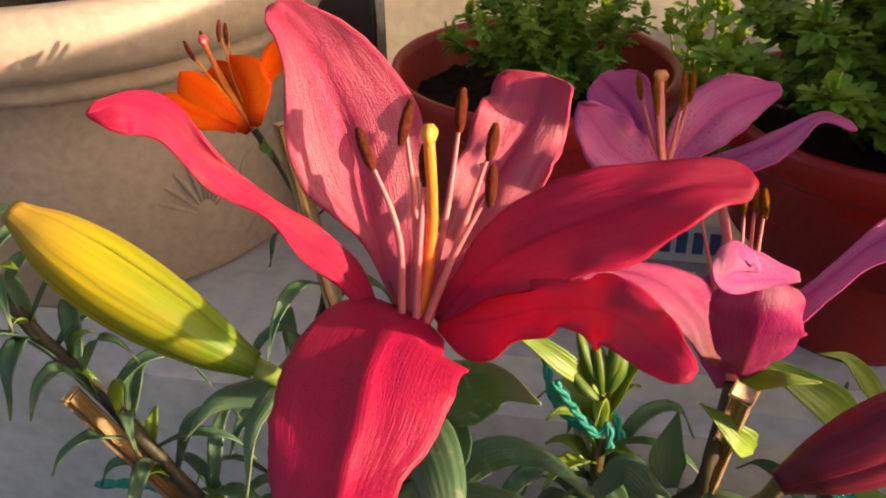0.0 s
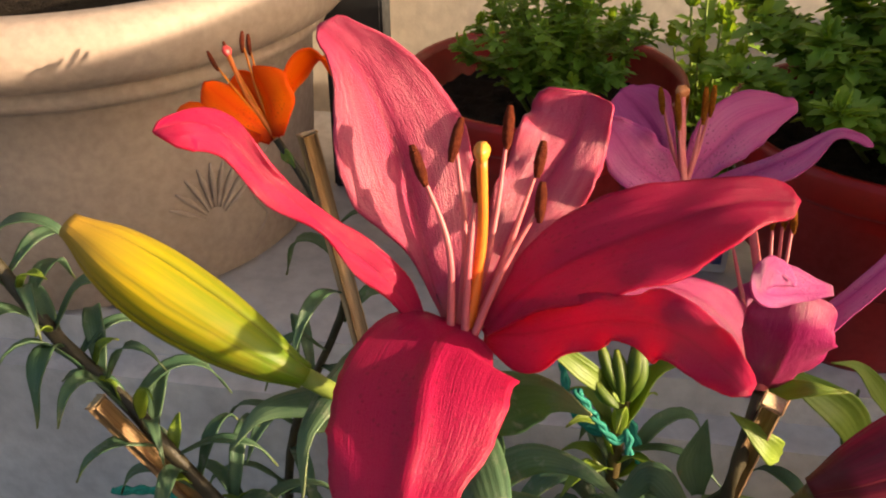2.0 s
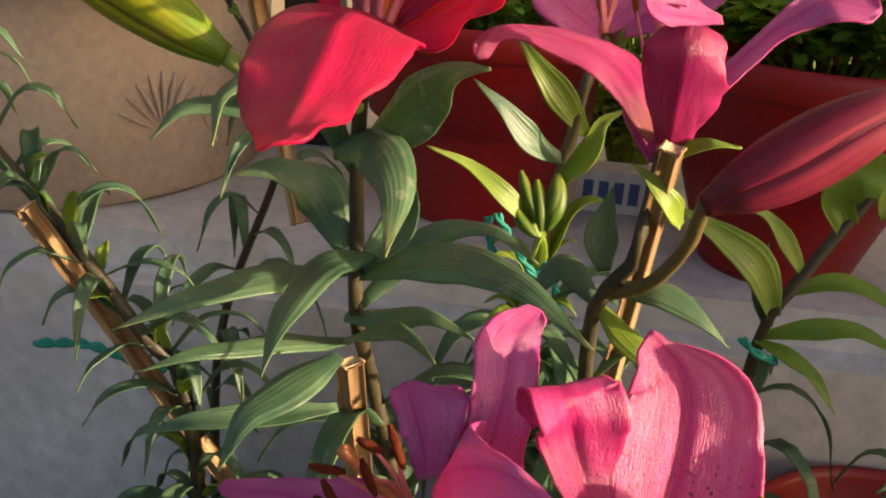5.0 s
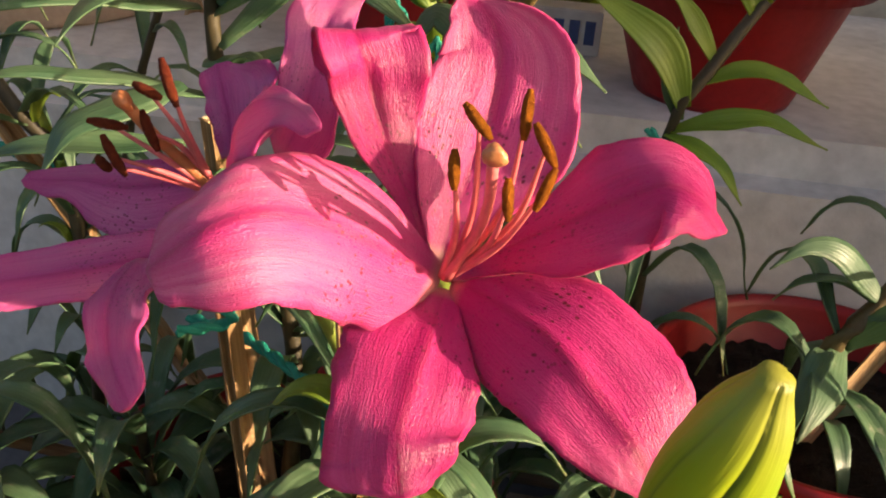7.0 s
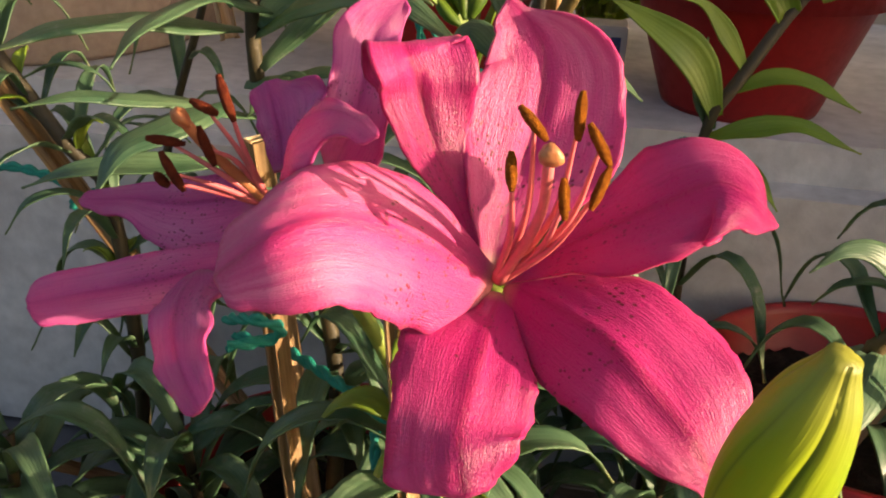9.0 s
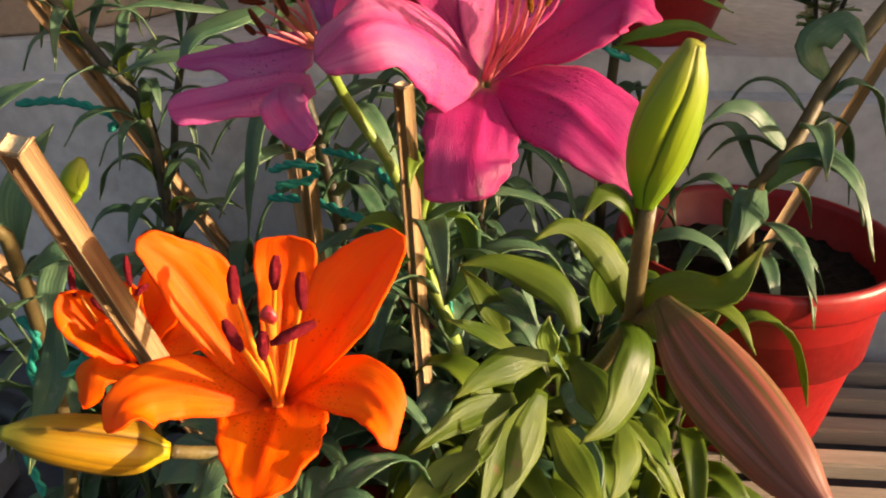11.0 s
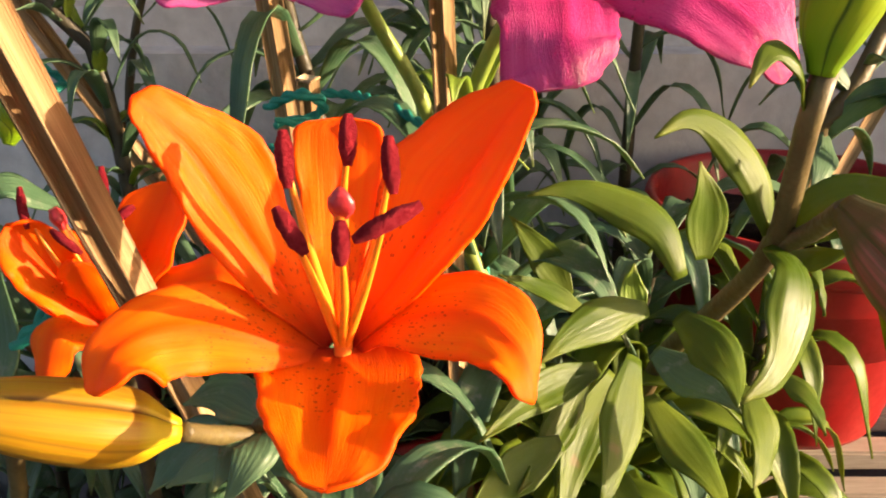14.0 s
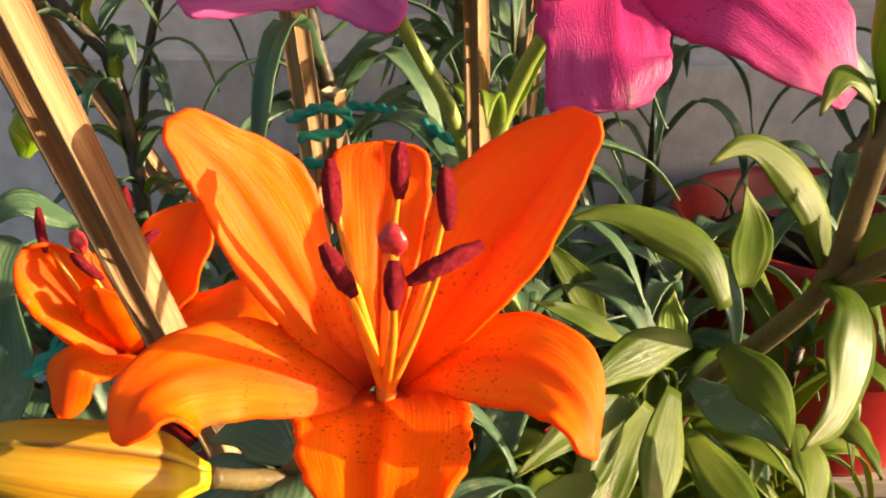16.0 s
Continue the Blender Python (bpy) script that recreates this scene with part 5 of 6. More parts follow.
part("petal", petal([(0.2332, 0.2231, 0.7675), (0.2426, 0.2251, 0.7806), (0.2510, 0.2275, 0.7927), (0.2586, 0.2297, 0.8033), (0.2643, 0.2306, 0.8113), (0.2680, 0.2309, 0.8158)], [2.0, 4.5, 8.4, 12.7, 16.9, 13.8, 10.1, 6.2, 0.4], [2.0, 3.9, 6.3, 8.6, 9.1, 8.0, 6.0, 4.1, 0.4], [(-0.6, -0.75, 0.3), (-0.65, -0.7, 0.3), (-0.6, -0.75, 0.35)], (0.14, 0.14), ridge=0.05, ruffle=0.0006), ORANGE, fl, thick=0.0009)
part("petal", petal([(0.2344, 0.2219, 0.7670), (0.2437, 0.2202, 0.7732), (0.2514, 0.2180, 0.7762), (0.2588, 0.2146, 0.7773), (0.2643, 0.2100, 0.7750), (0.2667, 0.2065, 0.7711), (0.2672, 0.2032, 0.7663)], [2.0, 2.4, 5.1, 8.3, 8.5, 7.1, 3.7, 1.7, 0.4], [2.0, 2.4, 6.3, 8.3, 8.6, 7.9, 7.0, 5.2, 0.4], [(-0.4, -0.7, 0.8), (-0.4, -0.7, 0.8), (0.1, -0.8, 0.7), (0.85, -0.6, 0.1)], (-0.06, -0.1), ridge=-0.04, ruffle=0.0006), ORANGE, fl, thick=0.0009)
part("petal", petal([(0.2315, 0.2218, 0.7670), (0.2318, 0.2166, 0.7653), (0.2321, 0.2060, 0.7625), (0.2324, 0.1953, 0.7607), (0.2323, 0.1874, 0.7599)], [11.5, 14.7, 15.5, 14.8, 13.6, 11.7, 9.4, 6.3, 0.4], [6.8, 15.2, 15.0, 14.2, 11.9, 9.5, 7.5, 5.3, 0.4], [(0, -0.7, 0.9), (0, -1, 0.4), (0, -1, 0.2)], (0.1, 0.1), ridge=-0.05, ruffle=0.0006), ORANGE, fl, thick=0.0009)
part("petal", petal([(0.2290, 0.2215, 0.7662), (0.2217, 0.2190, 0.7690), (0.2138, 0.2159, 0.7730), (0.2062, 0.2129, 0.7760), (0.1991, 0.2087, 0.7768), (0.1944, 0.2030, 0.7752), (0.1934, 0.1969, 0.7717)], [2.0, 3.4, 6.2, 7.8, 8.8, 9.0, 10.0, 5.5, 0.4], [2.3, 4.8, 8.3, 9.6, 8.8, 7.6, 6.6, 4.0, 0.4], [(0.4, -0.7, 1), (0.1, -0.8, 0.8), (-0.5, -0.8, 0.5)], (-0.14, -0.1), ridge=-0.04, ruffle=0.0006), ORANGE, fl, thick=0.0009)
for bend, lo, hi in (((0.228, 0.215, 0.790), (0.225, 0.213, 0.803), (0.224, 0.217, 0.812)), ((0.233, 0.219, 0.792), (0.235, 0.216, 0.806), (0.235, 0.220, 0.814)), ((0.239, 0.216, 0.790), (0.243, 0.213, 0.802), (0.242, 0.217, 0.811)), ((0.229, 0.212, 0.785), (0.229, 0.203, 0.795), (0.224, 0.206, 0.802)), ((0.238, 0.210, 0.786), (0.237, 0.202, 0.798), (0.248, 0.205, 0.803)), ((0.234, 0.211, 0.783), (0.235, 0.201, 0.794), (0.235, 0.203, 0.801))):
    stamen(fl, (0.232, 0.221, 0.767), bend, lo, hi, FIL_ORANGE, ANTHER_CRIMSON, 0.0009, 0.0018)
bud(orange_lily, [(0.1995, 0.217, 0.751), (0.188, 0.212, 0.755), (0.175, 0.206, 0.761), (0.160, 0.2005, 0.767)], 0.0083, BUD_GOLD, "bud", (0.30, 0.84, 1.0, 0.97, 0.86, 0.64, 0.22))
stalk(orange_lily, [(0.211, 0.236, 0.737), (0.204, 0.226, 0.744), (0.200, 0.2173, 0.7507)], 0.0022, 0.002, STEM_BROWN, "bud_stalk")
leaf(orange_lily, [(0.211, 0.234, 0.738), (0.208, 0.226, 0.740), (0.204, 0.219, 0.735)], 0.009, (0, -0.8, 0.6), None, -0.2)
leaf(orange_lily, [(0.212, 0.236, 0.739), (0.212, 0.223, 0.741), (0.206, 0.218, 0.732)], 0.010, (0, -0.8, 0.6), None, -0.2)
leaf(orange_lily, [(0.207, 0.236, 0.737), (0.200, 0.234, 0.733), (0.190, 0.231, 0.727)], 0.010, (-0.2, -0.6, 1), None, -0.2)
whorl(orange_lily, OSTEM, 30, 0.06, 0.011, random.Random(41), 0.6, 0.45, 0.95, None, 0.3)

# the second orange flower, behind the stake
orange_two = thing("lily_plant", (0.165, 0.30, FLOOR), "lily with a ragged orange flower behind a stake", "lily", "lilies")
O2 = (0.168, 0.269, 0.747)
stalk(orange_two, [O2, (0.167, 0.276, 0.730), (0.165, 0.29, 0.66), (0.165, 0.30, FLOOR)], 0.002, 0.0036)
fl = pistil(orange_two, O2, (0.167, 0.267, 0.760), (0.161, 0.266, 0.776), STYLE_ORANGE, STIGMA_RED, 0.0011, 0.0022)
part("petal", blade([O2, (0.158, 0.266, 0.761), (0.149, 0.264, 0.776)], 0.016, (0.3, -0.8, 0.6), 0.2, 0.002, 0.4, 0.6, 0.8), ORANGE, fl, thick=0.0008)
part("petal", blade([O2, (0.175, 0.278, 0.760), (0.183, 0.287, 0.779)], 0.020, (-0.3, -0.8, 0.6), 0.2, 0.001, 0.4, 0.6, 0.7), ORANGE, fl, thick=0.0008)
part("petal", blade([O2, (0.166, 0.259, 0.752), (0.160, 0.254, 0.753), (0.159, 0.248, 0.742)], 0.013, (-0.2, -0.6, 1), -0.2, 0.001, 0.4, 0.6, 0.5), ORANGE, fl, thick=0.0008)
part("petal", blade([O2, (0.167, 0.261, 0.760), (0.166, 0.259, 0.769)], 0.015, (0.1, 1, 0.3), 0.2, 0.001, 0.4, 0.6, 0.8), ORANGE, fl, thick=0.0008)
part("petal", blade([O2, (0.184, 0.269, 0.757), (0.197, 0.268, 0.762), (0.203, 0.263, 0.757)], 0.014, (0, -0.6, 1), -0.1, 0.001, 0.4, 0.6, 0.6), ORANGE, fl, thick=0.0008)
part("petal", blade([O2, (0.165, 0.277, 0.760), (0.162, 0.283, 0.771)], 0.015, (0, -1, 0.4), 0.2, 0.001, 0.4, 0.6, 0.8), ORANGE, fl, thick=0.0008)
for lo, hi in (((0.154, 0.264, 0.775), (0.151, 0.270, 0.783)), ((0.174, 0.263, 0.780), (0.173, 0.265, 0.790)), ((0.176, 0.261, 0.778), (0.180, 0.263, 0.781)), ((0.167, 0.261, 0.770), (0.160, 0.263, 0.775))):
    stamen(fl, O2, tuple(Vector(O2) * 0.4 + Vector(lo) * 0.6), lo, hi, FIL_ORANGE, ANTHER_CRIMSON, 0.0007, 0.0013)
whorl(orange_two, [(0.167, 0.276, 0.730), (0.165, 0.29, 0.66), (0.165, 0.30, FLOOR)], 20, 0.06, 0.011, random.Random(43), 0.6, 0.2, 0.95, None, 0.3)

# ---- the lily in bud ----
bud_lily = thing("lily_plant", (0.33, 0.43, FLOOR), "lily in bud with broad glossy dark green leaves", "lily", "lilies")
CN, CM = (0.339, 0.294, 0.758), (0.329, 0.364, 0.681)
CSTEM = [(0.338, 0.275, 0.810), (0.338, 0.282, 0.790), CN, (0.334, 0.327, 0.72), CM, (0.325, 0.41, 0.60), (0.325, 0.425, FLOOR)]
stalk(bud_lily, CSTEM, 0.0030, 0.0042, STEM_BROWN)
bud(bud_lily, [(0.337, 0.275, 0.809), (0.339, 0.275, 0.825), (0.342, 0.274, 0.843), (0.346, 0.272, 0.861)], 0.0098, BUD_GREEN)
stalk(bud_lily, [CN, (0.344, 0.283, 0.767), (0.345, 0.268, 0.779)], 0.0028, 0.0026, STEM_BROWN, "bud_stalk")
bud(bud_lily, [(0.345, 0.268, 0.779), (0.355, 0.247, 0.771), (0.367, 0.225, 0.764), (0.381, 0.203, 0.754)], 0.0125, BUD_BROWN)
leaf(bud_lily, [(0.339, 0.291, 0.761), (0.351, 0.287, 0.773), (0.367, 0.282, 0.777), (0.379, 0.287, 0.793)], 0.016, (0.3, -0.6, 1), LEAF_OLIVE, 0.2)
leaf(bud_lily, [(0.337, 0.279, 0.800), (0.331, 0.273, 0.812), (0.323, 0.269, 0.815), (0.317, 0.262, 0.809)], 0.009, (0.3, -0.6, 1), LEAF_OLIVE, -0.2)
leaf(bud_lily, [(0.341, 0.291, 0.760), (0.361, 0.291, 0.769), (0.373, 0.285, 0.766), (0.379, 0.278, 0.756)], 0.009, (0.4, -0.6, 1), LEAF_OLIVE, -0.2)
leaf(bud_lily, [(0.3373, 0.2899, 0.7605), (0.3410, 0.2805, 0.7565), (0.3376, 0.2687, 0.7471), (0.3313, 0.2580, 0.7403), (0.3207, 0.2491, 0.7376)], 0.0172, (0.5, -1, 0.35), LEAF_OLIVE, -0.25)
leaf(bud_lily, [(0.3375, 0.2930, 0.7625), (0.3325, 0.2950, 0.7771), (0.3239, 0.2954, 0.7881), (0.3137, 0.2934, 0.7937), (0.3037, 0.2875, 0.7906)], 0.0124, (0.4, -0.9, 0.6), LEAF_OLIVE, -0.25)
leaf(bud_lily, [(0.3229, 0.3227, 0.7359), (0.3165, 0.3274, 0.7499), (0.3021, 0.3295, 0.7581), (0.2881, 0.3297, 0.7618), (0.2755, 0.3276, 0.7604)], 0.0139, (0.2, -0.9, 0.6), LEAF_OLIVE, -0.3)
leaf(bud_lily, [(0.3353, 0.3433, 0.7329), (0.3350, 0.3454, 0.7501), (0.3315, 0.3466, 0.7654)], 0.0162, (0.3, -1, 0.3), LEAF_OLIVE, 0.1)
leaf(bud_lily, [(0.3128, 0.3171, 0.7284), (0.3005, 0.3084, 0.7304), (0.2875, 0.2982, 0.7290), (0.2771, 0.2873, 0.7259)], 0.0133, (0.2, -0.8, 0.7), LEAF_OLIVE, -0.2)
leaf(bud_lily, [(0.3108, 0.3232, 0.7077), (0.3063, 0.3076, 0.6989), (0.3015, 0.2924, 0.6908), (0.2949, 0.2769, 0.6823)], 0.0152, (0.3, -1, 0.4), LEAF_OLIVE, -0.12)
leaf(bud_lily, [(0.3159, 0.3208, 0.6947), (0.3238, 0.3061, 0.6883), (0.3302, 0.2917, 0.6829), (0.3330, 0.2781, 0.6792)], 0.0160, (0.4, -1, 0.4), LEAF_OLIVE, -0.12)
leaf(bud_lily, [(0.3224, 0.3179, 0.7251), (0.3291, 0.3065, 0.7223), (0.3327, 0.2947, 0.7186), (0.3320, 0.2829, 0.7150)], 0.0153, (0.1, -1, 0.4), LEAF_OLIVE, -0.2)
leaf(bud_lily, [(0.3410, 0.3009, 0.7110), (0.3422, 0.2899, 0.7043), (0.3397, 0.2798, 0.6996), (0.3347, 0.2705, 0.6966)], 0.0130, (0.3, -1, 0.3), LEAF_OLIVE, -0.15)
leaf(bud_lily, [(0.3477, 0.2979, 0.7166), (0.3524, 0.2918, 0.7149), (0.3547, 0.2854, 0.7129), (0.3555, 0.2784, 0.7093)], 0.0077, (0.4, -1, 0.4), LEAF_OLIVE, -0.15)
leaf(bud_lily, [(0.3003, 0.3244, 0.7032), (0.2853, 0.3134, 0.7032), (0.2738, 0.3021, 0.7026), (0.2614, 0.2895, 0.6990)], 0.0126, (0.2, -0.8, 0.7), LEAF_OLIVE, 0.1)
leaf(bud_lily, [(0.2964, 0.3273, 0.6973), (0.2877, 0.3127, 0.6893), (0.2794, 0.2993, 0.6838), (0.2725, 0.2876, 0.6821)], 0.0121, (0.2, -0.9, 0.5), LEAF_OLIVE, 0.1)
leaf(bud_lily, [(0.3147, 0.3401, 0.7137), (0.3124, 0.3417, 0.7235), (0.3127, 0.3426, 0.7317)], 0.0098, (0, -1, 0.3), LEAF_BRIGHT, 0.1)
leaf(bud_lily, [(0.2955, 0.3697, 0.7068), (0.2862, 0.3755, 0.7202), (0.2738, 0.3813, 0.7336)], 0.0133, (0.3, -1, 0.4), LEAF_OLIVE, 0.12)
leaf(bud_lily, [(0.3442, 0.2967, 0.7559), (0.3497, 0.2923, 0.7559), (0.3579, 0.2894, 0.7590)], 0.0074, (0.3, -0.8, 0.7), LEAF_OLIVE, -0.2)
leaf(bud_lily, [(0.3200, 0.3355, 0.7032), (0.3274, 0.3256, 0.7013), (0.3346, 0.3165, 0.7011), (0.3415, 0.3063, 0.6985)], 0.0139, (0, -0.9, 0.6), None, -0.15)
leaf(bud_lily, [(0.3504, 0.3000, 0.7536), (0.3523, 0.2930, 0.7499), (0.3515, 0.2843, 0.7425)], 0.0043, (0.6, -1, 0.3), LEAF_OLIVE, -0.2)
leaf(bud_lily, [(0.2995, 0.3538, 0.7078), (0.2841, 0.3526, 0.7179), (0.2691, 0.3499, 0.7245)], 0.0086, (0.3, -0.7, 0.8), LEAF_OLIVE, 0.1)
leaf(bud_lily, [(0.2870, 0.3064, 0.6872), (0.2756, 0.2965, 0.6858), (0.2648, 0.2862, 0.6832), (0.2562, 0.2761, 0.6811)], 0.0143, (0.2, -0.9, 0.5), LEAF_OLIVE, 0.1)
leaf(bud_lily, [(0.3260, 0.3372, 0.6821), (0.3324, 0.3182, 0.6699), (0.3309, 0.3005, 0.6608)], 0.0136, (0, -1, 0.3), None, 0.1)
leaf(bud_lily, [(0.3084, 0.3411, 0.6912), (0.2973, 0.3261, 0.6781), (0.2904, 0.3108, 0.6642), (0.2875, 0.2981, 0.6562)], 0.0143, (0.3, -1, 0.3), LEAF_OLIVE, 0.12)
whorl(bud_lily, CSTEM, 40, 0.075, 0.013, random.Random(55), 0.6, 0.55, 0.95, LEAF_OLIVE, 0.35)

# ---- the leaning lily by the planter ----
lean_lily = thing("lily_plant", (0.04, 0.515, FLOOR), "leaning lily stem with narrow dark leaves tied to a stake", "lily", "lilies")
LSTEM = [(-0.046, 0.536, 0.912), (-0.033, 0.534, 0.895), (-0.008, 0.526, 0.866), (0.019, 0.521, 0.841), (0.039, 0.516, 0.818), (0.063, 0.512, 0.788), (0.082, 0.515, 0.754), (0.09, 0.50, 0.62), (0.04, 0.515, FLOOR)]
stalk(lean_lily, LSTEM, 0.0034, 0.0038, STEM)
whorl(lean_lily, LSTEM, 60, 0.045, 0.0085, random.Random(61), 0.35, 0.02, 0.8, None, 0.55)
whorl(lean_lily, LSTEM, 14, 0.018, 0.007, random.Random(62), 0.1, 0.05, 0.6, LEAF_BRIGHT, 0.9)

# ---- lilies at the sides and behind ----
def leafy(at, top, label, count, length, width, seed, lift=0.4, mat=None, r=0.003):
    p = thing("lily_plant", at, label, "lily", "lilies")
    mid = tuple(Vector(at).lerp(Vector(top), 0.55) + Vector((0.012 * math.sin(seed), 0.012 * math.cos(seed), 0)))
    line = [top, mid, at]
    stalk(p, line, r * 0.8, r)
    whorl(p, line, count, length, width, random.Random(seed), 0.5, 0.0, 0.9, mat, lift)
    return p


right_lily = thing("lily_plant", (0.36, 0.60, FLOOR), "lily with arching bright leaves before a red pot", "lily", "lilies")
XSTEM = [(0.405, 0.597, 0.878), (0.386, 0.588, 0.852), (0.370, 0.581, 0.825), (0.355, 0.575, 0.792), (0.355, 0.59, 0.66), (0.355, 0.60, FLOOR)]
stalk(right_lily, XSTEM, 0.003, 0.004)
leaf(right_lily, [(0.359, 0.574, 0.805), (0.348, 0.573, 0.829), (0.328, 0.572, 0.845), (0.302, 0.573, 0.858)], 0.018, (0, -0.9, 0.5), LEAF_BRIGHT, 0.15)
leaf(right_lily, [(0.370, 0.581, 0.825), (0.359, 0.580, 0.842), (0.347, 0.579, 0.855), (0.334, 0.576, 0.858)], 0.009, (0, -0.8, 0.6), LEAF_BRIGHT, 0.15)
leaf(right_lily, [(0.355, 0.574, 0.794), (0.375, 0.570, 0.802), (0.397, 0.568, 0.805), (0.423, 0.562, 0.797)], 0.012, (0, -0.6, 1), LEAF_BRIGHT, 0.15)
leaf(right_lily, [(0.366, 0.580, 0.816), (0.383, 0.580, 0.824), (0.400, 0.577, 0.823), (0.421, 0.570, 0.814)], 0.011, (0, -0.6, 1), LEAF_BRIGHT, 0.15)
leaf(right_lily, [(0.353, 0.573, 0.792), (0.366, 0.563, 0.791), (0.379, 0.556, 0.784), (0.389, 0.546, 0.772)], 0.010, (0.2, -0.6, 1), LEAF_BRIGHT, 0.15)
leaf(right_lily, [(0.358, 0.576, 0.798), (0.353, 0.578, 0.815), (0.350, 0.579, 0.829), (0.351, 0.582, 0.840)], 0.012, (0, -1, 0.3), None, 0.15)
part("curled_leaf", blade([(0.384, 0.587, 0.851), (0.377, 0.585, 0.865), (0.384, 0.583, 0.878), (0.399, 0.581, 0.875), (0.397, 0.578, 0.859)], 0.02, (0.2, -1, 0.3), 0.3, 0.001, 0.6, 0.5, 1.0), LEAF_BRIGHT, right_lily, thick=0.0006)
whorl(right_lily, XSTEM, 22, 0.06, 0.010, random.Random(70), 0.5, 0.35, 0.95, None, 0.4)

pot_lily = thing("lily_plant", (0.45, 0.56, DECK + 0.10), "lily with a stout brown stem in the front pot", "lily", "lilies")
KSTEM = [(0.518, 0.580, 0.828), (0.477, 0.546, 0.785), (0.452, 0.521, 0.749), (0.432, 0.512, 0.721), (0.448, 0.558, DECK + 0.09)]
stalk(pot_lily, KSTEM, 0.0042, 0.0048, STEM_BROWN)
leaf(pot_lily, [(0.437, 0.511, 0.728), (0.458, 0.502, 0.752), (0.477, 0.488, 0.745), (0.482, 0.473, 0.722)], 0.016, (0.2, -0.7, 0.8), None, -0.2)
leaf(pot_lily, [(0.437, 0.511, 0.728), (0.423, 0.474, 0.723), (0.413, 0.457, 0.713)], 0.017, (0, -0.9, 0.5), None, -0.2)
leaf(pot_lily, [(0.452, 0.520, 0.746), (0.427, 0.508, 0.772), (0.410, 0.503, 0.776), (0.395, 0.493, 0.769)], 0.014, (-0.1, -0.7, 0.8), None, -0.2)
leaf(pot_lily, [(0.474, 0.545, 0.782), (0.459, 0.536, 0.803), (0.476, 0.538, 0.816), (0.487, 0.525, 0.797)], 0.020, (0, -0.8, 0.6), None, -0.2)
leaf(pot_lily, [(0.450, 0.509, 0.698), (0.454, 0.478, 0.702), (0.460, 0.458, 0.682)], 0.011, (0.2, -0.7, 0.8), None, -0.2)
whorl(pot_lily, KSTEM, 18, 0.06, 0.013, random.Random(75), 0.5, 0.35, 1.0, None, 0.3)

leafy((0.08, 0.40, FLOOR), (0.085, 0.41, 0.70), "leafy young lily with dark narrow leaves", 44, 0.07, 0.0145, 81)
leafy((0.04, 0.30, FLOOR), (0.02, 0.30, 0.80), "leafy lily with dark arching leaves at the edge", 26, 0.07, 0.0155, 82, 0.5)
leafy((0.14, 0.46, FLOOR), (0.14, 0.45, 0.68), "short leafy lily in the shade", 40, 0.07, 0.0145, 84)
leafy((0.24, 0.48, FLOOR), (0.245, 0.46, 0.69), "short leafy lily beside the stakes", 40, 0.07, 0.0145, 85)
leafy((0.30, 0.36, FLOOR), (0.295, 0.37, 0.66), "short leafy lily below the pink flower", 40, 0.07, 0.0155, 86, mat=LEAF_OLIVE)
leafy((0.36, 0.48, FLOOR), (0.35, 0.46, 0.70), "short leafy lily between the pots", 30, 0.065, 0.0145, 87)
leafy((0.27, 0.57, FLOOR), (0.275, 0.56, 0.72), "short leafy lily behind the stakes", 34, 0.07, 0.0145, 91)
leafy((0.40, 0.45, FLOOR), (0.395, 0.44, 0.66), "low leafy lily before the front pot", 30, 0.07, 0.0155, 92, mat=LEAF_OLIVE)
leafy((0.20, 0.35, FLOOR), (0.20, 0.36, 0.66), "low leafy lily behind the orange flower", 44, 0.07, 0.0155, 88)
leafy((0.27, 0.30, FLOOR), (0.275, 0.30, 0.62), "low leafy lily beside the orange flower", 44, 0.07, 0.0155, 89, mat=LEAF_OLIVE)


side_lily = thing("lily_plant", (0.07, 0.30, FLOOR), "lily with a bent brown stem and broad leaves", "lily", "lilies")
stalk(side_lily, [(0.098, 0.278, 0.817), (0.105, 0.284, 0.803), (0.111, 0.289, 0.789), (0.115, 0.298, 0.772), (0.10, 0.33, 0.64), (0.07, 0.30, FLOOR)], 0.0028, 0.0034, STEM_BROWN)
stalk(side_lily, [(0.110, 0.304, 0.871), (0.108, 0.292, 0.841), (0.104, 0.284, 0.810)], 0.0022, 0.0026, STEM_BROWN, "side_stem")
leaf(side_lily, [(0.104, 0.285, 0.806), (0.113, 0.288, 0.823), (0.128, 0.288, 0.834), (0.142, 0.292, 0.840)], 0.011, (0, -0.8, 0.6), None, 0.15)
leaf(side_lily, [(0.116, 0.299, 0.774), (0.116, 0.306, 0.791), (0.122, 0.314, 0.807), (0.128, 0.319, 0.816)], 0.014, (0, -1, 0.3), None, 0.15)
leaf(side_lily, [(0.121, 0.280, 0.792), (0.123, 0.255, 0.797), (0.120, 0.241, 0.790), (0.113, 0.230, 0.779)], 0.018, (-0.2, -0.8, 0.7), None, -0.2)
leaf(side_lily, [(0.121, 0.297, 0.756), (0.120, 0.268, 0.765), (0.115, 0.250, 0.763), (0.103, 0.238, 0.751)], 0.014, (-0.2, -0.8, 0.7), None, -0.2)
leaf(side_lily, [(0.128, 0.294, 0.749), (0.134, 0.277, 0.736), (0.130, 0.270, 0.721), (0.126, 0.262, 0.702)], 0.012, (0, -1, 0.3), None, 0.15)
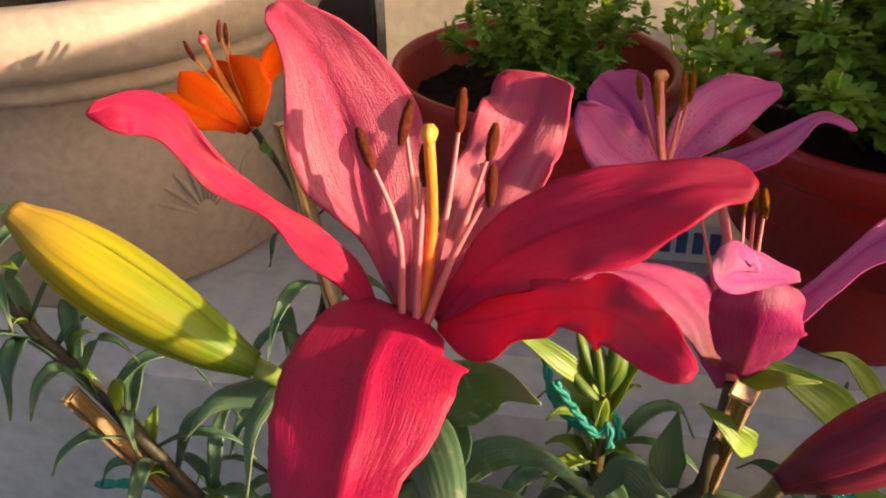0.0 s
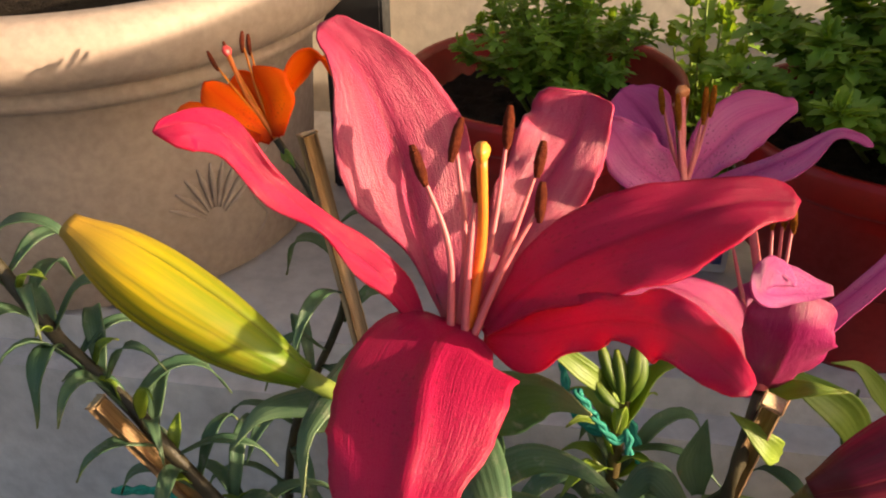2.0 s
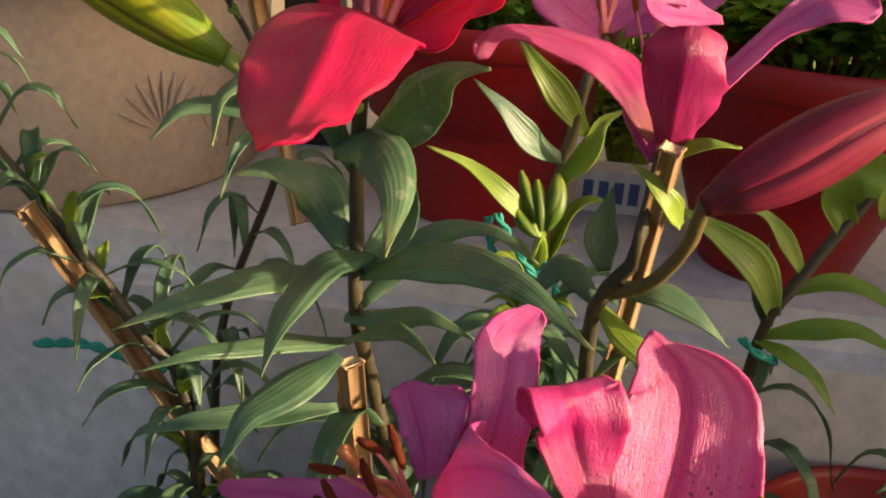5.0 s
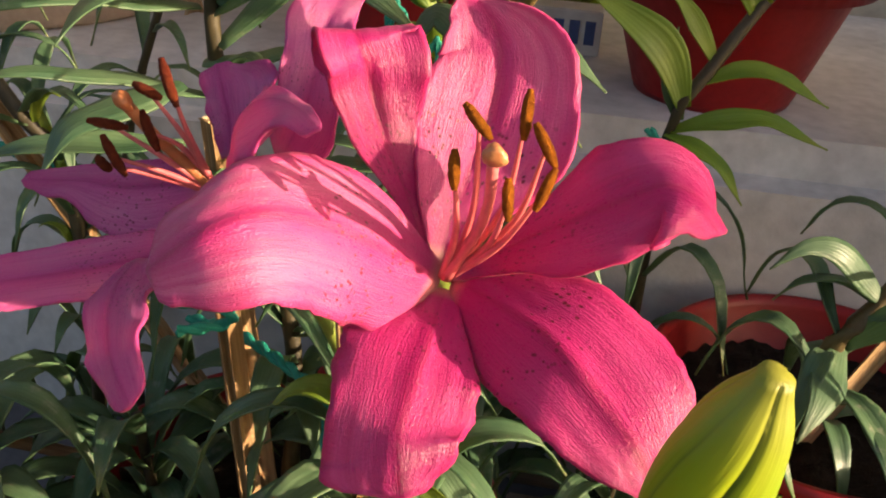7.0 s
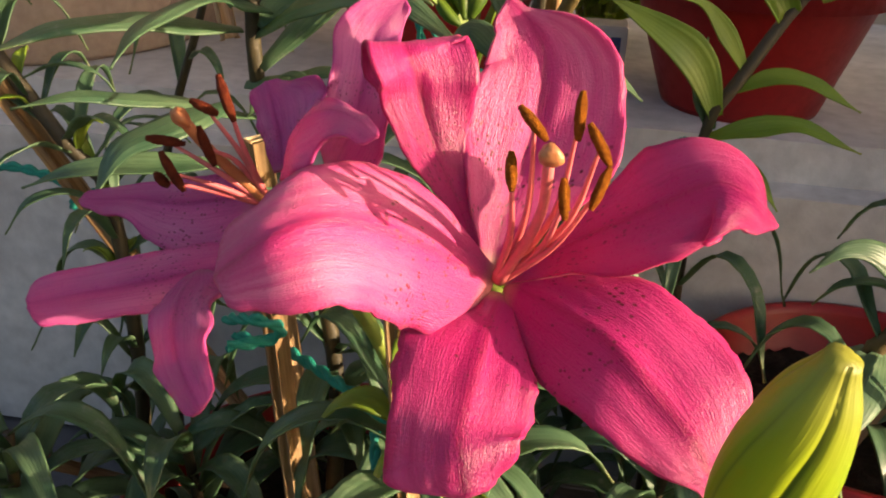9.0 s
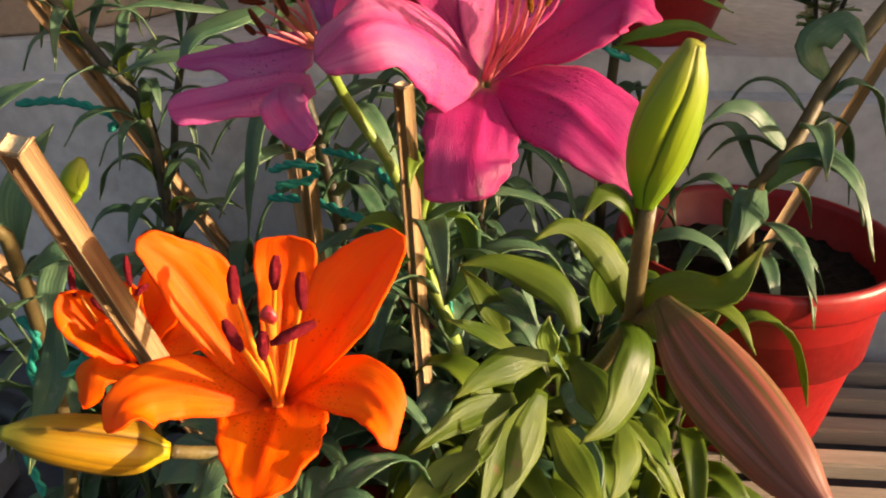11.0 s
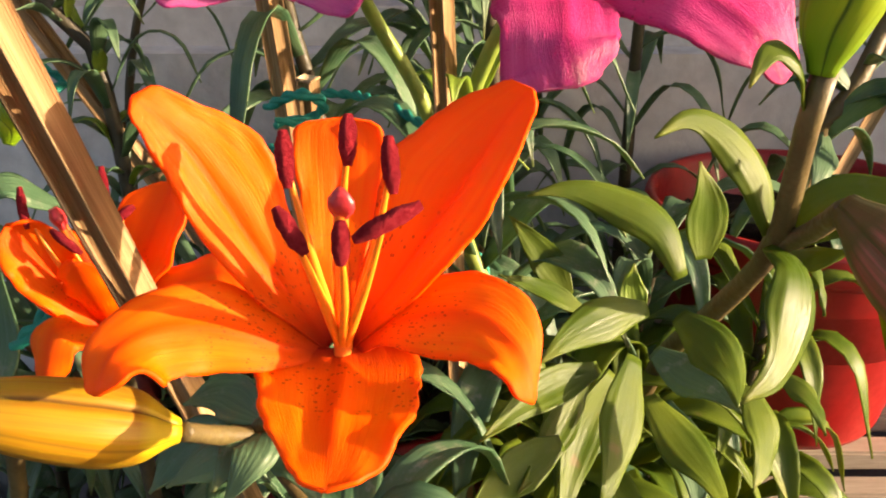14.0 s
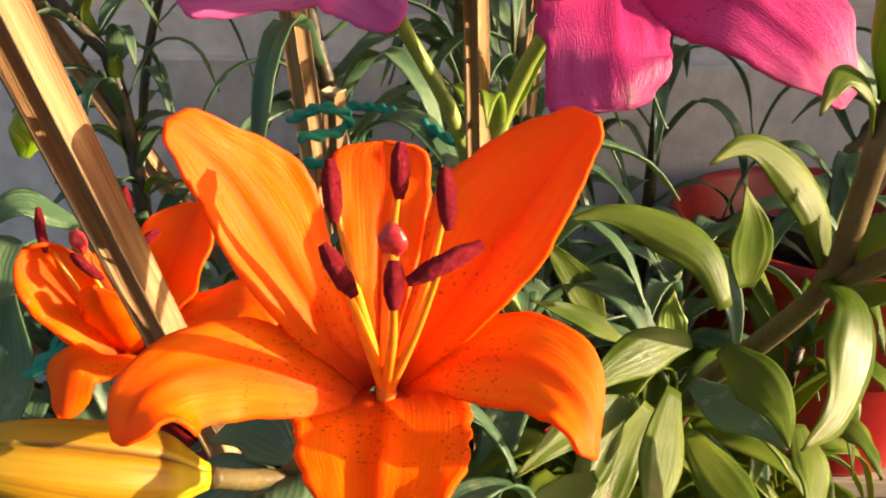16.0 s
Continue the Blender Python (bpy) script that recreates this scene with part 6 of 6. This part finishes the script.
leaf(side_lily, [(0.138, 0.321, 0.759), (0.129, 0.309, 0.770), (0.122, 0.302, 0.768), (0.115, 0.297, 0.762)], 0.012, (0, -0.6, 1), None, -0.15)
bud(side_lily, [(0.110, 0.352, 0.769), (0.112, 0.354, 0.777), (0.117, 0.357, 0.789)], 0.0058, BUD_GREEN)
leaf(orange_lily, [(0.212, 0.237, 0.737), (0.221, 0.230, 0.735), (0.225, 0.224, 0.727)], 0.013, (0.1, -0.8, 0.6), None, 0.15)
leaf(orange_lily, [(0.205, 0.240, 0.734), (0.192, 0.243, 0.728), (0.183, 0.239, 0.719)], 0.014, (-0.1, -0.7, 0.8), None, 0.15)
leaf(orange_lily, [(0.210, 0.242, 0.738), (0.200, 0.248, 0.740), (0.191, 0.247, 0.738)], 0.012, (-0.1, -0.7, 0.8), None, 0.15)

# a feathery seedling by the pots
weed = thing("seedling", (0.50, 0.66, LEDGE), "thin seedling with feathery dark green leaves", "seedling")
rng = random.Random(101)
wv, wf, wu = [], [], []
for k in range(6):
    top = Vector((0.50 + 0.02 * math.cos(k * 2.4), 0.665 + 0.012 * math.sin(k * 2.4), LEDGE + rng.uniform(0.05, 0.11)))
    part("stalk", tube([(0.50, 0.665, LEDGE), tuple(Vector((0.50, 0.665, LEDGE)).lerp(top, 0.5) + Vector((0.004, 0, 0))), tuple(top)], [0.0014, 0.001, 0.0007], 6, 8), STEM, weed)
    for j in range(9):
        q = Vector((0.50, 0.665, LEDGE)).lerp(top, 0.3 + 0.08 * j)
        b = rng.uniform(0, 6.283)
        lobed_leaf(wv, wf, wu, q, Vector((math.cos(b), math.sin(b), 0.4)).normalized(), Vector((0, 0, 1)), rng.uniform(0.014, 0.024), rng)
me = bpy.data.meshes.new("foliage")
me.from_pydata([tuple(v) for v in wv], [], wf)
layer = me.uv_layers.new(name="UVMap")
for loop in me.loops:
    layer.data[loop.index].uv = wu[loop.vertex_index]
part("foliage", me, LEAF, weed)

# ---- stakes and twine ----
def stake(a, b, size, label, turn=0):
    """A square stake from its top a down to b, with a pale sawn end."""
    a, b = Vector(a), Vector(b)
    ob = thing("stake", tuple(b), label, "stake", "wooden stakes")
    d = (a - b).normalized()
    length = (a - b).length
    shaft = part("shaft", rod((0, 0, length - 0.0006), (0, 0, 0), size, 0.0006, turn), WOOD, ob)
    shaft.matrix_basis = Matrix.Translation(b) @ d.to_track_quat("Z", "Y").to_matrix().to_4x4()
    part("sawn_end", rod((0, 0, length), (0, 0, length - 0.0006), size * 0.93, 0.0001, turn), END_GRAIN, ob, "pale sawn end grain").matrix_basis = shaft.matrix_basis
    return ob


stake((0.176, 0.208, 0.847), (0.2005, 0.366, 0.538), 0.0066, "split square wooden stake leaning over the orange lily", 4)
stake((0.249, 0.382, 0.817), (0.262, 0.41, FLOOR), 0.0062, "square wooden stake beside the pink lily", 10)
stake((0.2870, 0.4751, 0.9150), (0.264, 0.592, FLOOR), 0.0070, "wooden stake beside the magenta lily", 35)
stake((0.015, 0.508, 0.848), (0.203, 0.542, 0.515), 0.0075, "weathered wooden stake leaning by the ledge", 30)
stake((0.090, 0.604, 0.939), (0.119, 0.583, 0.822), 0.0075, "wooden stake behind the small orange flower", 15)
stake((0.173, 0.473, 0.812), (0.196, 0.462, FLOOR + 0.1), 0.0088, "rough wooden stake under the crimson lily", 15)
stake((0.198, 0.414, 0.777), (0.20, 0.45, FLOOR), 0.0065, "weathered wooden stake tied with green twine", 25)
stake((0.508, 0.548, 0.808), (0.44, 0.545, DECK + 0.09), 0.007, "wooden stake in the front pot", 25)
stake((0.070, 0.306, 0.797), (0.022, 0.600, 0.506), 0.0075, "weathered wooden stake slanting among dark leaves", 15)


def twine(points, label, r=0.0012):
    """Two strands laid round each other."""
    r *= 1.5
    line = through_points(points, 90)
    step = (line[1] - line[0]).length
    ob = thing("twine", points[0], label, "twine", "green twine ties")
    for k in range(2):
        pts = []
        for i, c in enumerate(line):
            a = i * min(0.8, step / (r * 1.3)) + k * math.pi
            pts.append(tuple(c + Vector((math.cos(a), 0.3 * math.sin(a), math.sin(a))) * r * 0.5))
        part("strand", tube(pts, [r * 0.7, r * 0.7], 7, 178), TWINE, ob)
    return ob


twine([(-0.010, 0.540, 0.756), (0.016, 0.542, 0.758), (0.040, 0.540, 0.754), (0.052, 0.541, 0.747), (0.049, 0.534, 0.744), (0.056, 0.547, 0.747)], "green twine tied round the leaning stem", 0.0016)
twine([(0.216, 0.583, 0.837), (0.222, 0.572, 0.819), (0.236, 0.567, 0.810), (0.249, 0.571, 0.817), (0.258, 0.562, 0.793)], "green twine loop on the mauve lily", 0.0014)
twine([(0.173, 0.439, 0.741), (0.195, 0.431, 0.743), (0.220, 0.416, 0.742), (0.240, 0.401, 0.741), (0.248, 0.401, 0.740)], "green twine from stake to stake", 0.0014)
twine([(0.198, 0.456, 0.761), (0.213, 0.447, 0.762), (0.228, 0.427, 0.763), (0.243, 0.410, 0.759)], "green twine arching to the stake", 0.0012)
twine([(0.239, 0.401, 0.733), (0.242, 0.392, 0.722), (0.251, 0.393, 0.724), (0.253, 0.400, 0.733), (0.252, 0.404, 0.738)], "green twine ring round the stake", 0.0012)
twine([(0.257, 0.415, 0.708), (0.264, 0.413, 0.703), (0.268, 0.410, 0.695)], "loose green twine end", 0.0011)
twine([(0.183, 0.409, 0.767), (0.196, 0.400, 0.774), (0.205, 0.403, 0.770), (0.201, 0.404, 0.764), (0.188, 0.396, 0.764)], "green twine knot round the weathered stake", 0.0013)
twine([(0.105, 0.310, 0.739), (0.112, 0.307, 0.732), (0.105, 0.310, 0.715), (0.105, 0.313, 0.698), (0.097, 0.308, 0.676), (0.102, 0.305, 0.656)], "green twine trailing to the ground", 0.0012)
twine([(0.143, 0.269, 0.741), (0.152, 0.268, 0.750), (0.154, 0.271, 0.755)], "green twine tie behind the orange flower", 0.0012)
twine([(0.344, 0.565, 0.796), (0.352, 0.561, 0.791), (0.362, 0.563, 0.787)], "green twine tie on the arching lily", 0.0013)
twine([(0.223, 0.541, 0.856), (0.241, 0.542, 0.829), (0.247, 0.544, 0.832), (0.249, 0.540, 0.823)], "green twine on the mauve stem", 0.0012)
